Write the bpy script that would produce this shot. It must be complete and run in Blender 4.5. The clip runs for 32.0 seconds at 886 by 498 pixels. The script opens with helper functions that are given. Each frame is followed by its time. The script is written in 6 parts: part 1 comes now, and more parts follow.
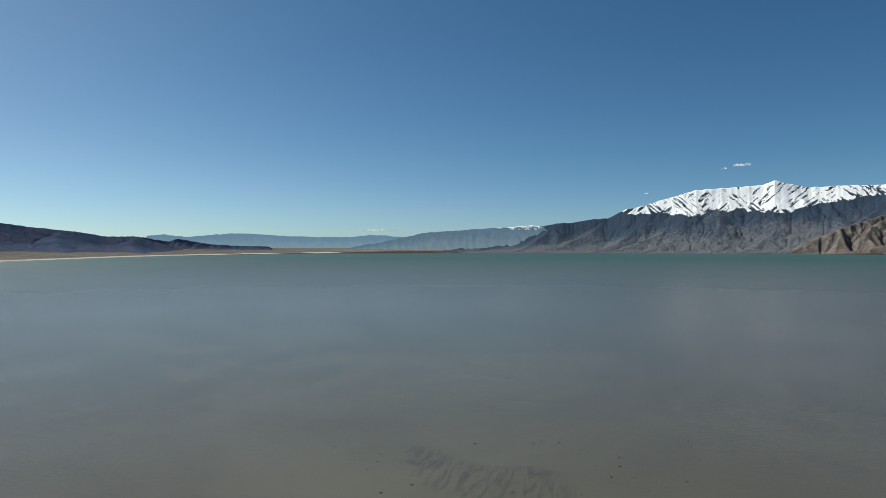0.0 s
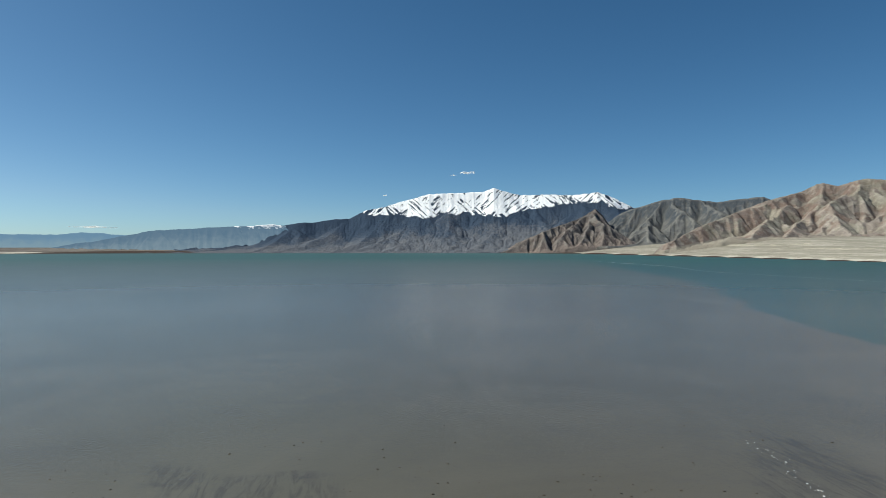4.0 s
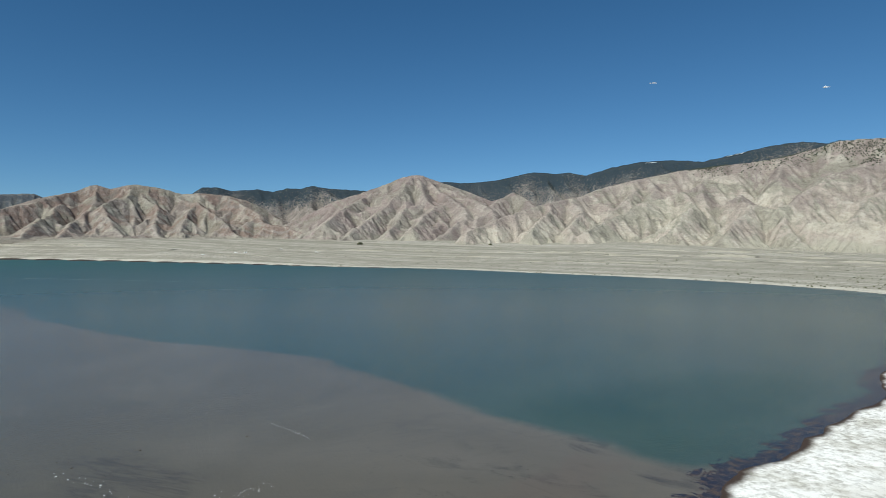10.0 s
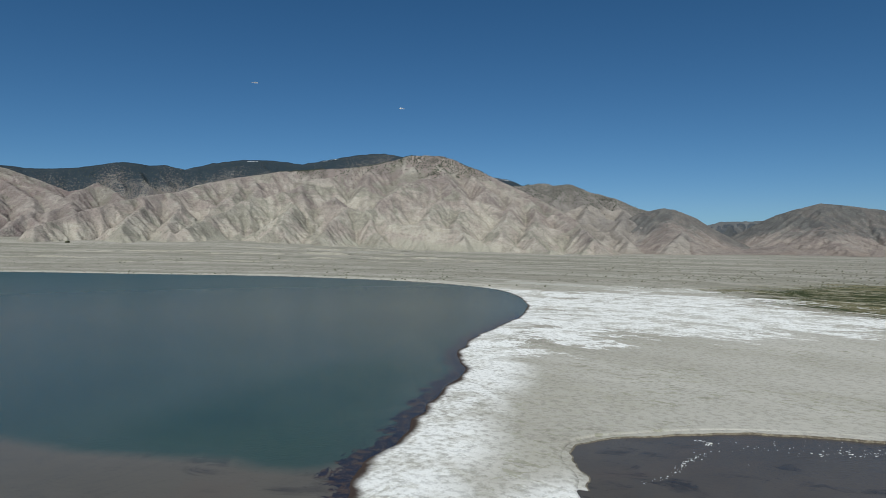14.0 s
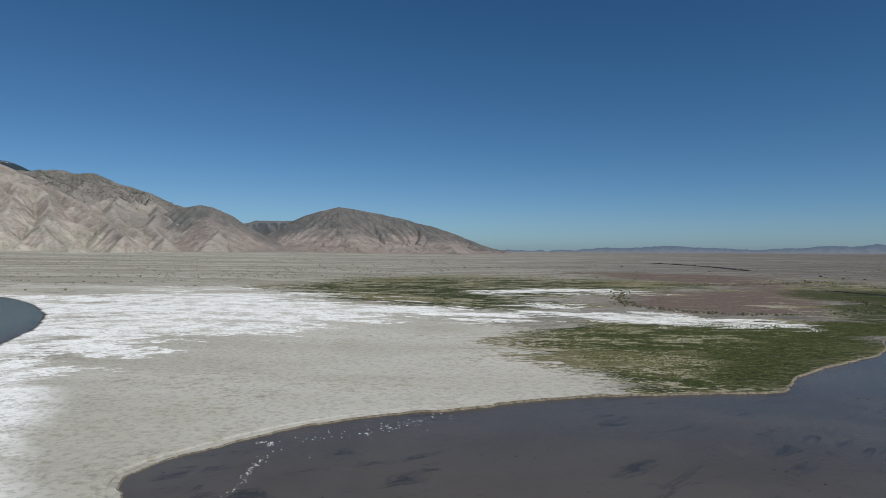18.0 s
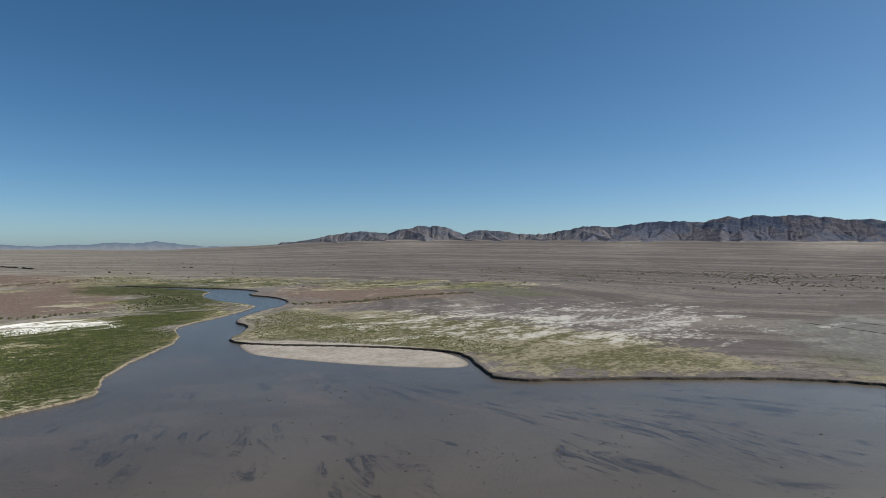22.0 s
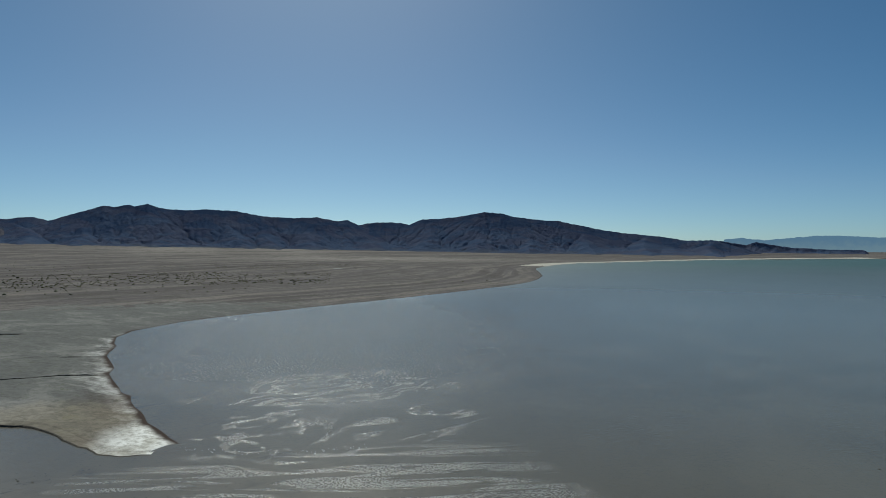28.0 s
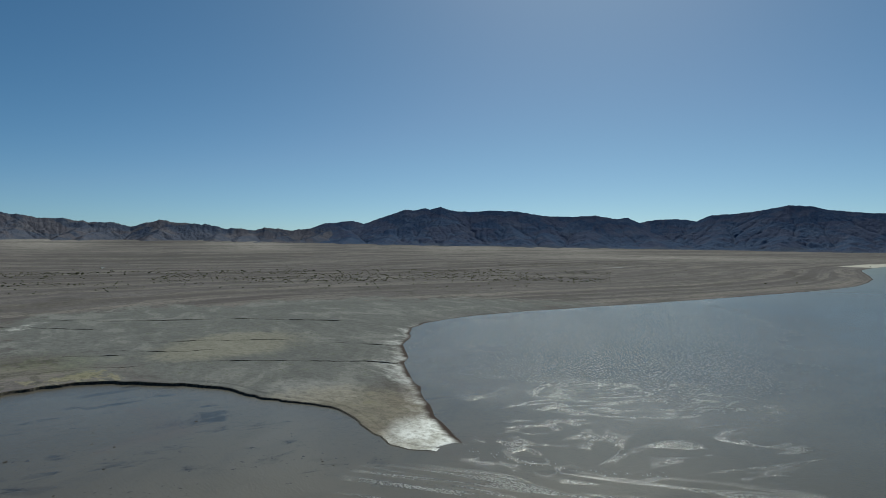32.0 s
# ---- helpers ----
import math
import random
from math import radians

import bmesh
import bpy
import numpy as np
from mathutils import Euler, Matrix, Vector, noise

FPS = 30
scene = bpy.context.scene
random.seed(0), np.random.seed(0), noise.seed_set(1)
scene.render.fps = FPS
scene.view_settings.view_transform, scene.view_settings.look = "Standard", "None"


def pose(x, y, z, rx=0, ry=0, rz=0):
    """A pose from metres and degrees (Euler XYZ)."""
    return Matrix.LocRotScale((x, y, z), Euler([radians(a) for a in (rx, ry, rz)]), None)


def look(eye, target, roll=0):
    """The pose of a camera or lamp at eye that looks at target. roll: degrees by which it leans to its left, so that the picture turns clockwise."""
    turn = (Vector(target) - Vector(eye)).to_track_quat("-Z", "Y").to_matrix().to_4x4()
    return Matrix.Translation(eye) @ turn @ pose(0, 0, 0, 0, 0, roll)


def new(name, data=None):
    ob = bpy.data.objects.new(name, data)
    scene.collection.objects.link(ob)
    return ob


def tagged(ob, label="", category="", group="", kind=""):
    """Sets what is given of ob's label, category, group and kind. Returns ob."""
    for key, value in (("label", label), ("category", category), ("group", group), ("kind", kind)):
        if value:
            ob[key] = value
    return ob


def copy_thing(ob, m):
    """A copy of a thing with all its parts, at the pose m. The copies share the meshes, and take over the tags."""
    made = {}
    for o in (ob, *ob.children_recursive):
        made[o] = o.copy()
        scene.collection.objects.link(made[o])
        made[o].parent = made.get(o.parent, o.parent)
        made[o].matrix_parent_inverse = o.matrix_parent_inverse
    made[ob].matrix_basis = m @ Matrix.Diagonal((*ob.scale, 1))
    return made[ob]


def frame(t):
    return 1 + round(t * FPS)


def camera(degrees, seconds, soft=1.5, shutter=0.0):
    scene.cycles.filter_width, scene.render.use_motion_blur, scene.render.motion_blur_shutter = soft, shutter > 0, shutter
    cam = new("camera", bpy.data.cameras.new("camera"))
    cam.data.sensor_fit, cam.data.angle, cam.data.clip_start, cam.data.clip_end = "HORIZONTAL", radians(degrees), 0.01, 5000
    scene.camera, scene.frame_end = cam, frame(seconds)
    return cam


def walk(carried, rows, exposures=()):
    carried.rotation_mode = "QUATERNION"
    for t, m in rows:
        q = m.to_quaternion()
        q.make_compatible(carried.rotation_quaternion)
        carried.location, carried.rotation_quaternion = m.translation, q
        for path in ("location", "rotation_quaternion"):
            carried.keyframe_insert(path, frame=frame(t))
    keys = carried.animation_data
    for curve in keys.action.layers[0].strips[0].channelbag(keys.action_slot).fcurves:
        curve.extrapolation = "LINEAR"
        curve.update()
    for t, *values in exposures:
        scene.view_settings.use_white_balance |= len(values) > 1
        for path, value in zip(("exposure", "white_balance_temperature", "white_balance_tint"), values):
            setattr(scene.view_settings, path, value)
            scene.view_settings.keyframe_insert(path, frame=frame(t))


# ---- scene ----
FOV = 70.68
cam = camera(FOV, 32.0, soft=0.5)
# seconds, east, north, height, heading to the left, pitch, lean
PATH = [
    (0.0, -0.03, -0.02, 33.94, 0.039, -0.080, -0.026),
    (0.5, 0.15, 0.80, 34.05, -0.559, -0.074, -0.041),
    (1.0, 0.26, 1.60, 34.14, -2.574, -0.103, -0.036),
    (1.5, 0.23, 2.31, 34.16, -6.454, -0.122, -0.045),
    (2.0, -0.01, 2.92, 34.08, -10.107, -0.143, -0.053),
    (2.5, -0.54, 3.36, 33.82, -12.994, -0.148, -0.056),
    (4.5, -3.47, 4.72, 32.45, -27.794, -0.082, 0.105),
    (5.0, -4.08, 5.19, 32.61, -32.662, -0.097, 0.172),
    (5.5, -4.57, 5.65, 32.94, -37.361, -0.100, 0.209),
    (6.0, -4.97, 6.10, 33.29, -42.093, -0.097, 0.229),
    (6.5, -5.28, 6.58, 33.71, -46.836, -0.076, 0.254),
    (7.0, -5.51, 7.09, 34.08, -51.787, -0.072, 0.251),
    (7.5, -5.59, 7.60, 34.41, -56.750, -0.067, 0.265),
    (8.0, -5.48, 8.09, 34.69, -61.737, -0.037, 0.279),
    (8.5, -5.21, 8.64, 34.87, -67.027, -0.006, 0.264),
    (9.0, -4.76, 9.28, 34.96, -72.406, -0.001, 0.235),
    (9.5, -4.10, 10.07, 35.01, -77.921, 0.029, 0.203),
    (10.0, -3.28, 10.79, 35.02, -83.767, 0.036, 0.178),
    (10.5, -2.25, 11.41, 35.02, -89.716, 0.048, 0.139),
    (11.0, -1.13, 11.90, 34.96, -95.173, 0.072, 0.119),
    (11.5, 0.08, 12.34, 34.87, -100.161, 0.062, 0.131),
    (12.0, 1.38, 12.62, 34.70, -104.505, 0.064, 0.146),
    (12.5, 2.72, 12.71, 34.54, -108.311, 0.055, 0.165),
    (13.0, 4.06, 12.71, 34.44, -112.097, 0.043, 0.174),
    (13.5, 5.32, 12.58, 34.40, -115.598, 0.014, 0.161),
    (15.5, 9.79, 11.55, 34.45, -132.058, -0.100, 0.047),
    (16.0, 10.77, 11.23, 34.51, -137.577, -0.113, 0.079),
    (16.5, 11.69, 10.93, 34.50, -143.402, -0.129, 0.145),
    (17.0, 12.58, 10.59, 34.52, -149.088, -0.137, 0.211),
    (17.5, 13.38, 10.18, 34.52, -154.323, -0.126, 0.246),
    (18.0, 14.22, 9.60, 34.44, -159.829, -0.124, 0.232),
    (18.5, 14.98, 8.78, 34.38, -165.849, -0.143, 0.225),
    (19.0, 15.75, 7.93, 34.31, -172.349, -0.136, 0.255),
    (19.5, 16.42, 6.95, 34.28, -179.579, -0.133, 0.292),
    (20.0, 16.98, 5.91, 34.28, -187.715, -0.143, 0.307),
    (20.5, 17.41, 4.81, 34.31, -195.912, -0.164, 0.287),
    (21.0, 17.70, 3.64, 34.32, -203.937, -0.157, 0.318),
    (21.5, 17.84, 2.45, 34.36, -211.715, -0.149, 0.347),
    (22.0, 17.91, 1.31, 34.38, -219.429, -0.125, 0.340),
    (22.5, 17.92, 0.24, 34.40, -227.381, -0.112, 0.302),
    (23.0, 17.73, -0.68, 34.37, -236.042, -0.098, 0.264),
    (23.5, 17.35, -1.62, 34.29, -245.132, -0.084, 0.316),
    (24.0, 17.10, -2.69, 34.33, -254.484, -0.048, 0.349),
    (24.5, 17.05, -3.63, 34.46, -263.407, -0.008, 0.310),
    (25.0, 17.02, -4.62, 34.65, -271.734, 0.005, 0.237),
    (25.5, 16.86, -5.51, 34.79, -279.032, 0.023, 0.193),
    (26.0, 16.37, -6.20, 34.81, -286.568, 0.010, 0.186),
    (26.5, 15.48, -6.68, 34.68, -294.530, 0.025, 0.194),
    (28.5, 10.30, -8.41, 33.60, -312.334, 0.250, 0.142),
    (29.0, 8.94, -8.31, 33.44, -312.987, 0.264, 0.194),
    (29.5, 7.53, -7.86, 33.33, -313.320, 0.250, 0.267),
    (30.0, 6.10, -7.23, 33.17, -313.551, 0.268, 0.291),
    (30.5, 4.65, -6.56, 33.02, -312.478, 0.262, 0.270),
    (31.0, 3.19, -5.76, 32.94, -308.541, 0.202, 0.243),
    (31.5, 1.71, -4.87, 32.98, -298.706, 0.117, 0.190),
    (32.0, 0.21, -3.85, 33.04, -285.176, 0.037, 0.129),
]


def heading(row):
    t, x, y, z, yaw, pitch, roll = row
    a, b = radians(yaw), radians(pitch)
    way = Vector((-math.sin(a) * math.cos(b), math.cos(a) * math.cos(b), math.sin(b)))
    eye = Vector((x, y, z))
    return t, look(eye, eye + way * 10, roll)


# seconds, stops, white point, tint
LIGHT = [(0.0, 0.08, 6800, 3), (2.0, 0.14, 6800, 3), (6.0, 0.34, 6600, 3), (8.0, 0.36, 6550, 2), (9.0, 0.27, 6450, 3), (10.0, 0.16, 6350, 3), (12.0, -0.14, 6200, 4), (16.0, -0.28, 6200, 7), (18.0, -0.24, 6250, 9), (19.0, -0.16, 6250, 9), (20.0, 0.06, 6450, 9), (21.0, 0.18, 6600, 8), (22.5, 0.23, 6750, 8), (24.0, 0.05, 6650, 6), (26.0, -0.24, 6420, 0), (30.0, -0.37, 6330, -1), (32.0, -0.32, 6300, -2)]
walk(cam, [heading(row) for row in PATH], LIGHT)

# ---- sky and sun ----
SUN_AZ, SUN_EL = 299.0, 44.0
world = bpy.data.worlds.new("sky")
scene.world = world
world.use_nodes = True
wn = world.node_tree
sky = wn.nodes.new("ShaderNodeTexSky")
sky.sky_type = "NISHITA"
sky.sun_disc = False
sky.sun_elevation, sky.sun_rotation = radians(SUN_EL), radians(SUN_AZ)
sky.altitude, sky.air_density, sky.dust_density, sky.ozone_density = 2500, 0.75, 4.0, 6.0
clear_air = wn.nodes.new("ShaderNodeMix")
clear_air.data_type, clear_air.blend_type = "RGBA", "MULTIPLY"
clear_air.inputs[0].default_value = 1.0
clear_air.inputs[7].default_value = (0.87, 0.945, 0.86, 1.0)
wn.links.new(sky.outputs[0], clear_air.inputs[6])
# the high dry air: where the sky is dim it is a deeper blue
split, join = wn.nodes.new("ShaderNodeSeparateColor"), wn.nodes.new("ShaderNodeCombineColor")
wn.links.new(clear_air.outputs[2], split.inputs[0])
for k, (level, power) in enumerate(((2.4, 1.33), (4.7, 1.07), (7.2, 0.96))):
    share, dim, deep, bright, total = (wn.nodes.new("ShaderNodeMath") for _ in range(5))
    share.operation, dim.operation, deep.operation, bright.operation, total.operation = "DIVIDE", "MINIMUM", "POWER", "MAXIMUM", "MULTIPLY"
    wn.links.new(split.outputs[k], share.inputs[0])
    share.inputs[1].default_value = level
    wn.links.new(share.outputs[0], dim.inputs[0])
    dim.inputs[1].default_value = 1.0
    wn.links.new(dim.outputs[0], deep.inputs[0])
    deep.inputs[1].default_value = power
    wn.links.new(split.outputs[k], bright.inputs[0])
    bright.inputs[1].default_value = level
    wn.links.new(deep.outputs[0], total.inputs[0])
    wn.links.new(bright.outputs[0], total.inputs[1])
    wn.links.new(total.outputs[0], join.inputs[k])
wn.links.new(join.outputs[0], wn.nodes["Background"].inputs[0])
wn.nodes["Background"].inputs[1].default_value = 0.099
sun = new("sun", bpy.data.lights.new("sun", "SUN"))
sun.data.energy, sun.data.angle, sun.data.color = 5.0, radians(0.6), (1.0, 0.95, 0.87)
sd_ = Vector((math.sin(radians(SUN_AZ)) * math.cos(radians(SUN_EL)), math.cos(radians(SUN_AZ)) * math.cos(radians(SUN_EL)), math.sin(radians(SUN_EL))))
sun.matrix_world = look(sd_ * 900, (0, 0, 0))

# ---- the plan, in metres ----
HUB = (6.0, 3.0)      # the middle of the flight
EYE = 34.0
WEST = [(2316, 3488), (2194, 2845), (1960, 2089), (1800, 1611), (1680, 1255), (1560, 989), (1439, 751), (1341, 574), (1245, 425), (1190, 321), (1140, 192), (1080, 100), (933, -35), (810, -168), (687, -241), (582, -283), (489, -292), (430, -281), (367, -252), (312, -217)]
SPIT = [(270, -181), (246, -155), (222.5, -126), (199, -104), (186, -93), (172, -86), (156, -78), (145, -66), (133, -57), (126, -49.5), (115, -42), (107, -33.6), (103.5, -29), (99, -24.6), (92.6, -20), (87, -16.8), (70, -12), (56, -17), (54, -30), (63, -42)]
MUD = [(73.6, -48.4), (78, -53), (86.5, -55.7), (92, -63.8), (88.4, -76.3), (84, -88), (77.3, -98), (70.5, -106), (63.8, -111), (54.3, -117.7), (44.7, -128.8), (33, -137.7), (20, -143.8), (6, -151), (-4, -155), (-11.8, -160)]
LBANK = [(-14.3, -172), (-19, -184), (-29.8, -202), (-53.6, -236), (-59.6, -270), (-74, -286), (-91, -301), (-113, -325), (-130, -349), (-120, -384), (-125, -435), (-149, -479), (-128, -530), (-100, -575)]
RBANK = [(-104, -580), (-140, -530), (-174, -485), (-176, -449), (-153, -425), (-162, -394), (-155, -357), (-135, -328), (-125, -321), (-103, -297), (-88, -275), (-88, -258.6), (-79.6, -241), (-68, -227), (-65, -215), (-76.6, -200), (-92, -187), (-105, -171), (-113.5, -158.5), (-114, -148.4), (-106.7, -134), (-99, -121.3)]
EBANK = [(-97, -116.5), (-101, -109), (-111.6, -102.6), (-125, -93.7), (-138, -83.3), (-152, -72.3), (-164, -59.7), (-170, -46.7), (-166.4, -36.7), (-160, -22), (-155, -14), (-145.8, -9), (-138.6, -1), (-133, 7.3), (-123, 11.3), (-110, 13.6), (-102, 16.2), (-98, 22)]
COVE = [(-102, 26.5), (-110, 26.8), (-125.5, 28), (-148, 30), (-173.5, 33), (-207.6, 39), (-237, 46.5), (-268.5, 58), (-294, 85), (-313, 131), (-333, 197), (-358, 278), (-392, 373), (-438, 492), (-542, 639), (-672, 779), (-740, 850), (-840, 960), (-960, 1150), (-1060, 1330), (-1110, 1480), (-1190, 2050), (-1260, 2600), (-1150, 3400), (-930, 4000), (-700, 4400), (-20, 4640), (1200, 4450), (2100, 4000)]
SALT_A = [(419, -292), (391, -346), (323, -374), (261, -361), (188, -316), (144, -322), (99, -311), (77, -297), (98.5, -269), (144, -256), (175, -233), (175, -192), (181, -164), (176, -131), (177, -110), (178, -92), (194, -98), (225, -134), (288, -199)]
MEADOW_A = [(340, -449), (335, -610), (183, -700), (64, -680), (-40, -590), (54, -509), (97, -397), (60, -341), (102, -326), (180, -318), (249, -363)]
MEADOW_B = [(63, -222), (57.6, -260), (24, -287), (-19, -302), (-46, -307), (-73, -369), (-96, -487), (-113, -744), (-160, -755), (-180, -571), (-121, -416), (-130, -363), (-92, -312), (-61.8, -277), (-56, -241.6), (-30.7, -209), (-17.5, -183), (-13.6, -162), (-4, -156), (14.6, -148.4), (22.3, -168), (39, -189), (57, -206.5)]
RED_A = [(48, -490), (-14, -553), (-90, -639), (-97, -491), (-86, -417), (-64, -359), (-33, -358), (11, -357), (45, -387)]
MEADOW_C = [(-100, -800), (-217, -654), (-280, -572), (-330, -493), (-396, -451), (-363, -383), (-287, -431), (-213, -496), (-140, -560)]
OLIVE_B = [(311, -276), (310, -302), (274, -291), (253, -275), (255, -253), (274, -253)]
SWIRL = [(-130, 40), (-140, 58), (-138, 76), (-132, 94), (-116, 100), (-82, 80), (-78, 62), (-82, 48), (-87, 37), (-92, 30)]
GLARE = [(-91, 10), (-88, 23), (-79, 40), (-71, 56), (-63, 69), (-40, 60), (-40, 20), (-70, 5)]
SHIMMER = [(-254, 57), (-309, 141), (-347, 249), (-228, 213), (-122, 118), (-130, 85), (-152, 50)]
MUDBARS = [[(-1, -122), (-10, -130), (-21, -134), (-12, -115), (-2, -107)], [(-84, -75), (-100, -68), (-105, -57), (-98, -32), (-81, -42), (-81, -59)], [(-6, 107), (0, 104), (6, 96), (13, 96), (18, 89), (15, 80), (5, 80), (-4, 91)], [(90, 84), (100, 76), (86, 56), (72, 50), (66, 56), (74, 70)]]
RED_B = [(-215, -513), (-269, -494), (-297, -406), (-295, -346), (-239, -331), (-197, -333), (-161, -307), (-140, -315), (-157, -361)]
OLIVE = [(-70.6, -221), (-88, -258.6), (-117, -310), (-139, -299), (-163, -280), (-189, -244), (-201.5, -187), (-180, -106), (-180, -49), (-171, -47), (-153, -72.6), (-126, -94.6), (-100.5, -112), (-109, -133), (-116, -149), (-98.6, -184), (-78, -212.6)]
SALT_B = [(-175, -248), (-214, -252), (-250, -236), (-271, -196), (-263, -149), (-240.6, -120.5), (-203, -131), (-194, -161.5), (-180, -187), (-151, -197), (-140.5, -211)]
SALT_C = [(150, -424), (103, -465), (48, -484), (54, -515), (117, -505), (165, -450)]
SALT_D = [(112, -392), (73, -350), (40, -325), (14, -312), (-22, -309), (-38, -299), (-17, -286), (17, -288), (50, -300), (89, -332)]
RED_C = [(163, -886), (44, -906), (-66, -864), (-135, -738), (-115, -616), (-40, -583), (35, -614)]
SALT_E = [(180, -318), (131, -318), (104, -312), (72, -273), (87, -250), (127, -262)]
OLIVE_C = [(240, -253), (207, -264), (196, -243)]
OLIVE_D = [(207, -182), (233, -217), (216, -220)]
DRY = [(-247, -33), (-257, 2), (-207, 2), (-193, -26), (-198, -41)]
PAN = [(-161, -5), (-155, 16), (-135, 14), (-136, -3)]
SEDGE_A = [(-383, -460), (-375, -360), (-332, -277), (-295, -340)]
SEDGE_B = [(-212, -86), (-217, -60), (-182, -48), (-175, -72)]
LOBE = [(129, 15), (141, 12), (152, 5), (159, -3), (170, -12), (190, -40), (197, -79), (160, -72), (123, -44), (106, -26), (99, -15), (109, -6), (120, 7)]
LUSH = [(-58, -547), (-135, -603), (-173, -508), (-118, -385), (-72, -290), (-52, -250), (-24, -200), (-16, -165), (8, -160), (-10, -215), (-30, -270), (-62, -340), (-92, -440)]
SANDBAR = [(-67, -218), (-78, -212), (-100, -186), (-112, -163), (-112, -149), (-105, -134), (-97, -134), (-79, -154), (-64, -182), (-61, -193)]
PLAYA = [(40, -10), (103, -28), (178, -92), (225, -134), (290, -200), (420, -285), (600, -300), (420, -420), (300, -440), (200, -350), (100, -322), (66, -260), (58, -215), (40, -190), (12, -145), (60, -108), (90, -60)]
EASTMUD = [(-95, 20), (-165, -37), (-182, -50), (-240, -118), (-330, -120), (-400, -20), (-420, 100), (-330, 200), (-285, 85), (-170, 28)]
PLUME = [(2199, 3313), (1500, 2100), (719, 941), (568, 645), (438, 426), (269, 230), (220, 146), (208, 116), (204, 94), (191, 72), (168, 48), (151, 32.6), (139, 23), (128.6, 15), (121.5, 7.6), (114, -1.8), (106.6, -9.5), (100, -18)]


def rounded(points, closed=False, rounds=2):
    """Corner cutting."""
    p = np.array(points, float)
    for _ in range(rounds):
        q = np.roll(p, -1, 0) if closed else p[1:]
        a = p if closed else p[:-1]
        cut = np.stack([0.75 * a + 0.25 * q, 0.25 * a + 0.75 * q], 1).reshape(-1, 2)
        p = cut if closed else np.concatenate([p[:1], cut, p[-1:]])
    return p


def hash2(ix, iy, seed):
    h = (ix.astype(np.int64) * 374761393 + iy.astype(np.int64) * 668265263 + seed * 974634777) & 0x7FFFFFFF
    h = ((h ^ (h >> 13)) * 1274126177) & 0x7FFFFFFF
    return ((h ^ (h >> 16)) & 0xFFFF) / 65535.0


def vnoise(x, y, seed=0):
    """Smooth noise, 0 to 1."""
    x, y = np.broadcast_arrays(np.asarray(x, float), np.asarray(y, float))
    ix, iy = np.floor(x), np.floor(y)
    fx, fy = x - ix, y - iy
    fx, fy = fx * fx * fx * (fx * (fx * 6 - 15) + 10), fy * fy * fy * (fy * (fy * 6 - 15) + 10)
    a, b = hash2(ix, iy, seed), hash2(ix + 1, iy, seed)
    c, d = hash2(ix, iy + 1, seed), hash2(ix + 1, iy + 1, seed)
    return (a * (1 - fx) + b * fx) * (1 - fy) + (c * (1 - fx) + d * fx) * fy


def fbm(x, y, seed=0, octaves=5, gain=0.5):
    total, amp, norm = 0.0, 1.0, 0.0
    for k in range(octaves):
        total = total + amp * vnoise(x * 2.03**k + 17.1 * k, y * 2.03**k - 9.7 * k, seed + k)
        norm += amp
        amp *= gain
    return total / norm


def ridged(x, y, seed=0, octaves=4, gain=0.5):
    total, amp, norm, last = 0.0, 1.0, 0.0, 1.0
    for k in range(octaves):
        n = 1 - np.abs(2 * vnoise(x * 2.07**k + 31.7 * k, y * 2.07**k + 11.3 * k, seed + 7 * k) - 1)
        n = n * n * last
        last = np.clip(n * 1.6, 0.2, 1)
        total = total + amp * n
        norm += amp
        amp *= gain
    return total / norm


def jagged(line, amp, scale, seed):
    """Small bays and points along a line."""
    p = np.array(line, float)
    n = np.stack([fbm(p[:, 0] / scale, p[:, 1] / scale, seed) - 0.5, fbm(p[:, 0] / scale, p[:, 1] / scale, seed + 50) - 0.5], 1)
    return p + 2 * amp * n


def line_distance(px, py, line, closed=False):
    p = np.asarray(line, float)
    q = np.roll(p, -1, 0) if closed else p[1:]
    p = p if closed else p[:-1]
    best = np.full(px.shape, 1e12)
    for (ax, ay), (bx, by) in zip(p, q):
        dx, dy = bx - ax, by - ay
        t = np.clip(((px - ax) * dx + (py - ay) * dy) / (dx * dx + dy * dy + 1e-9), 0, 1)
        d = (px - ax - t * dx) ** 2 + (py - ay - t * dy) ** 2
        np.minimum(best, d, out=best)
    return np.sqrt(best)


def inside(px, py, loop):
    p = np.asarray(loop, float)
    res = np.zeros(px.shape, bool)
    for (ax, ay), (bx, by) in zip(p, np.roll(p, -1, 0)):
        if ay != by:
            res ^= ((ay > py) != (by > py)) & (px < (bx - ax) * (py - ay) / (by - ay) + ax)
    return res


def signed(px, py, loop):
    """Metres inside (+) or outside (-) a loop."""
    d = line_distance(px, py, loop, True)
    return np.where(inside(px, py, loop), d, -d)


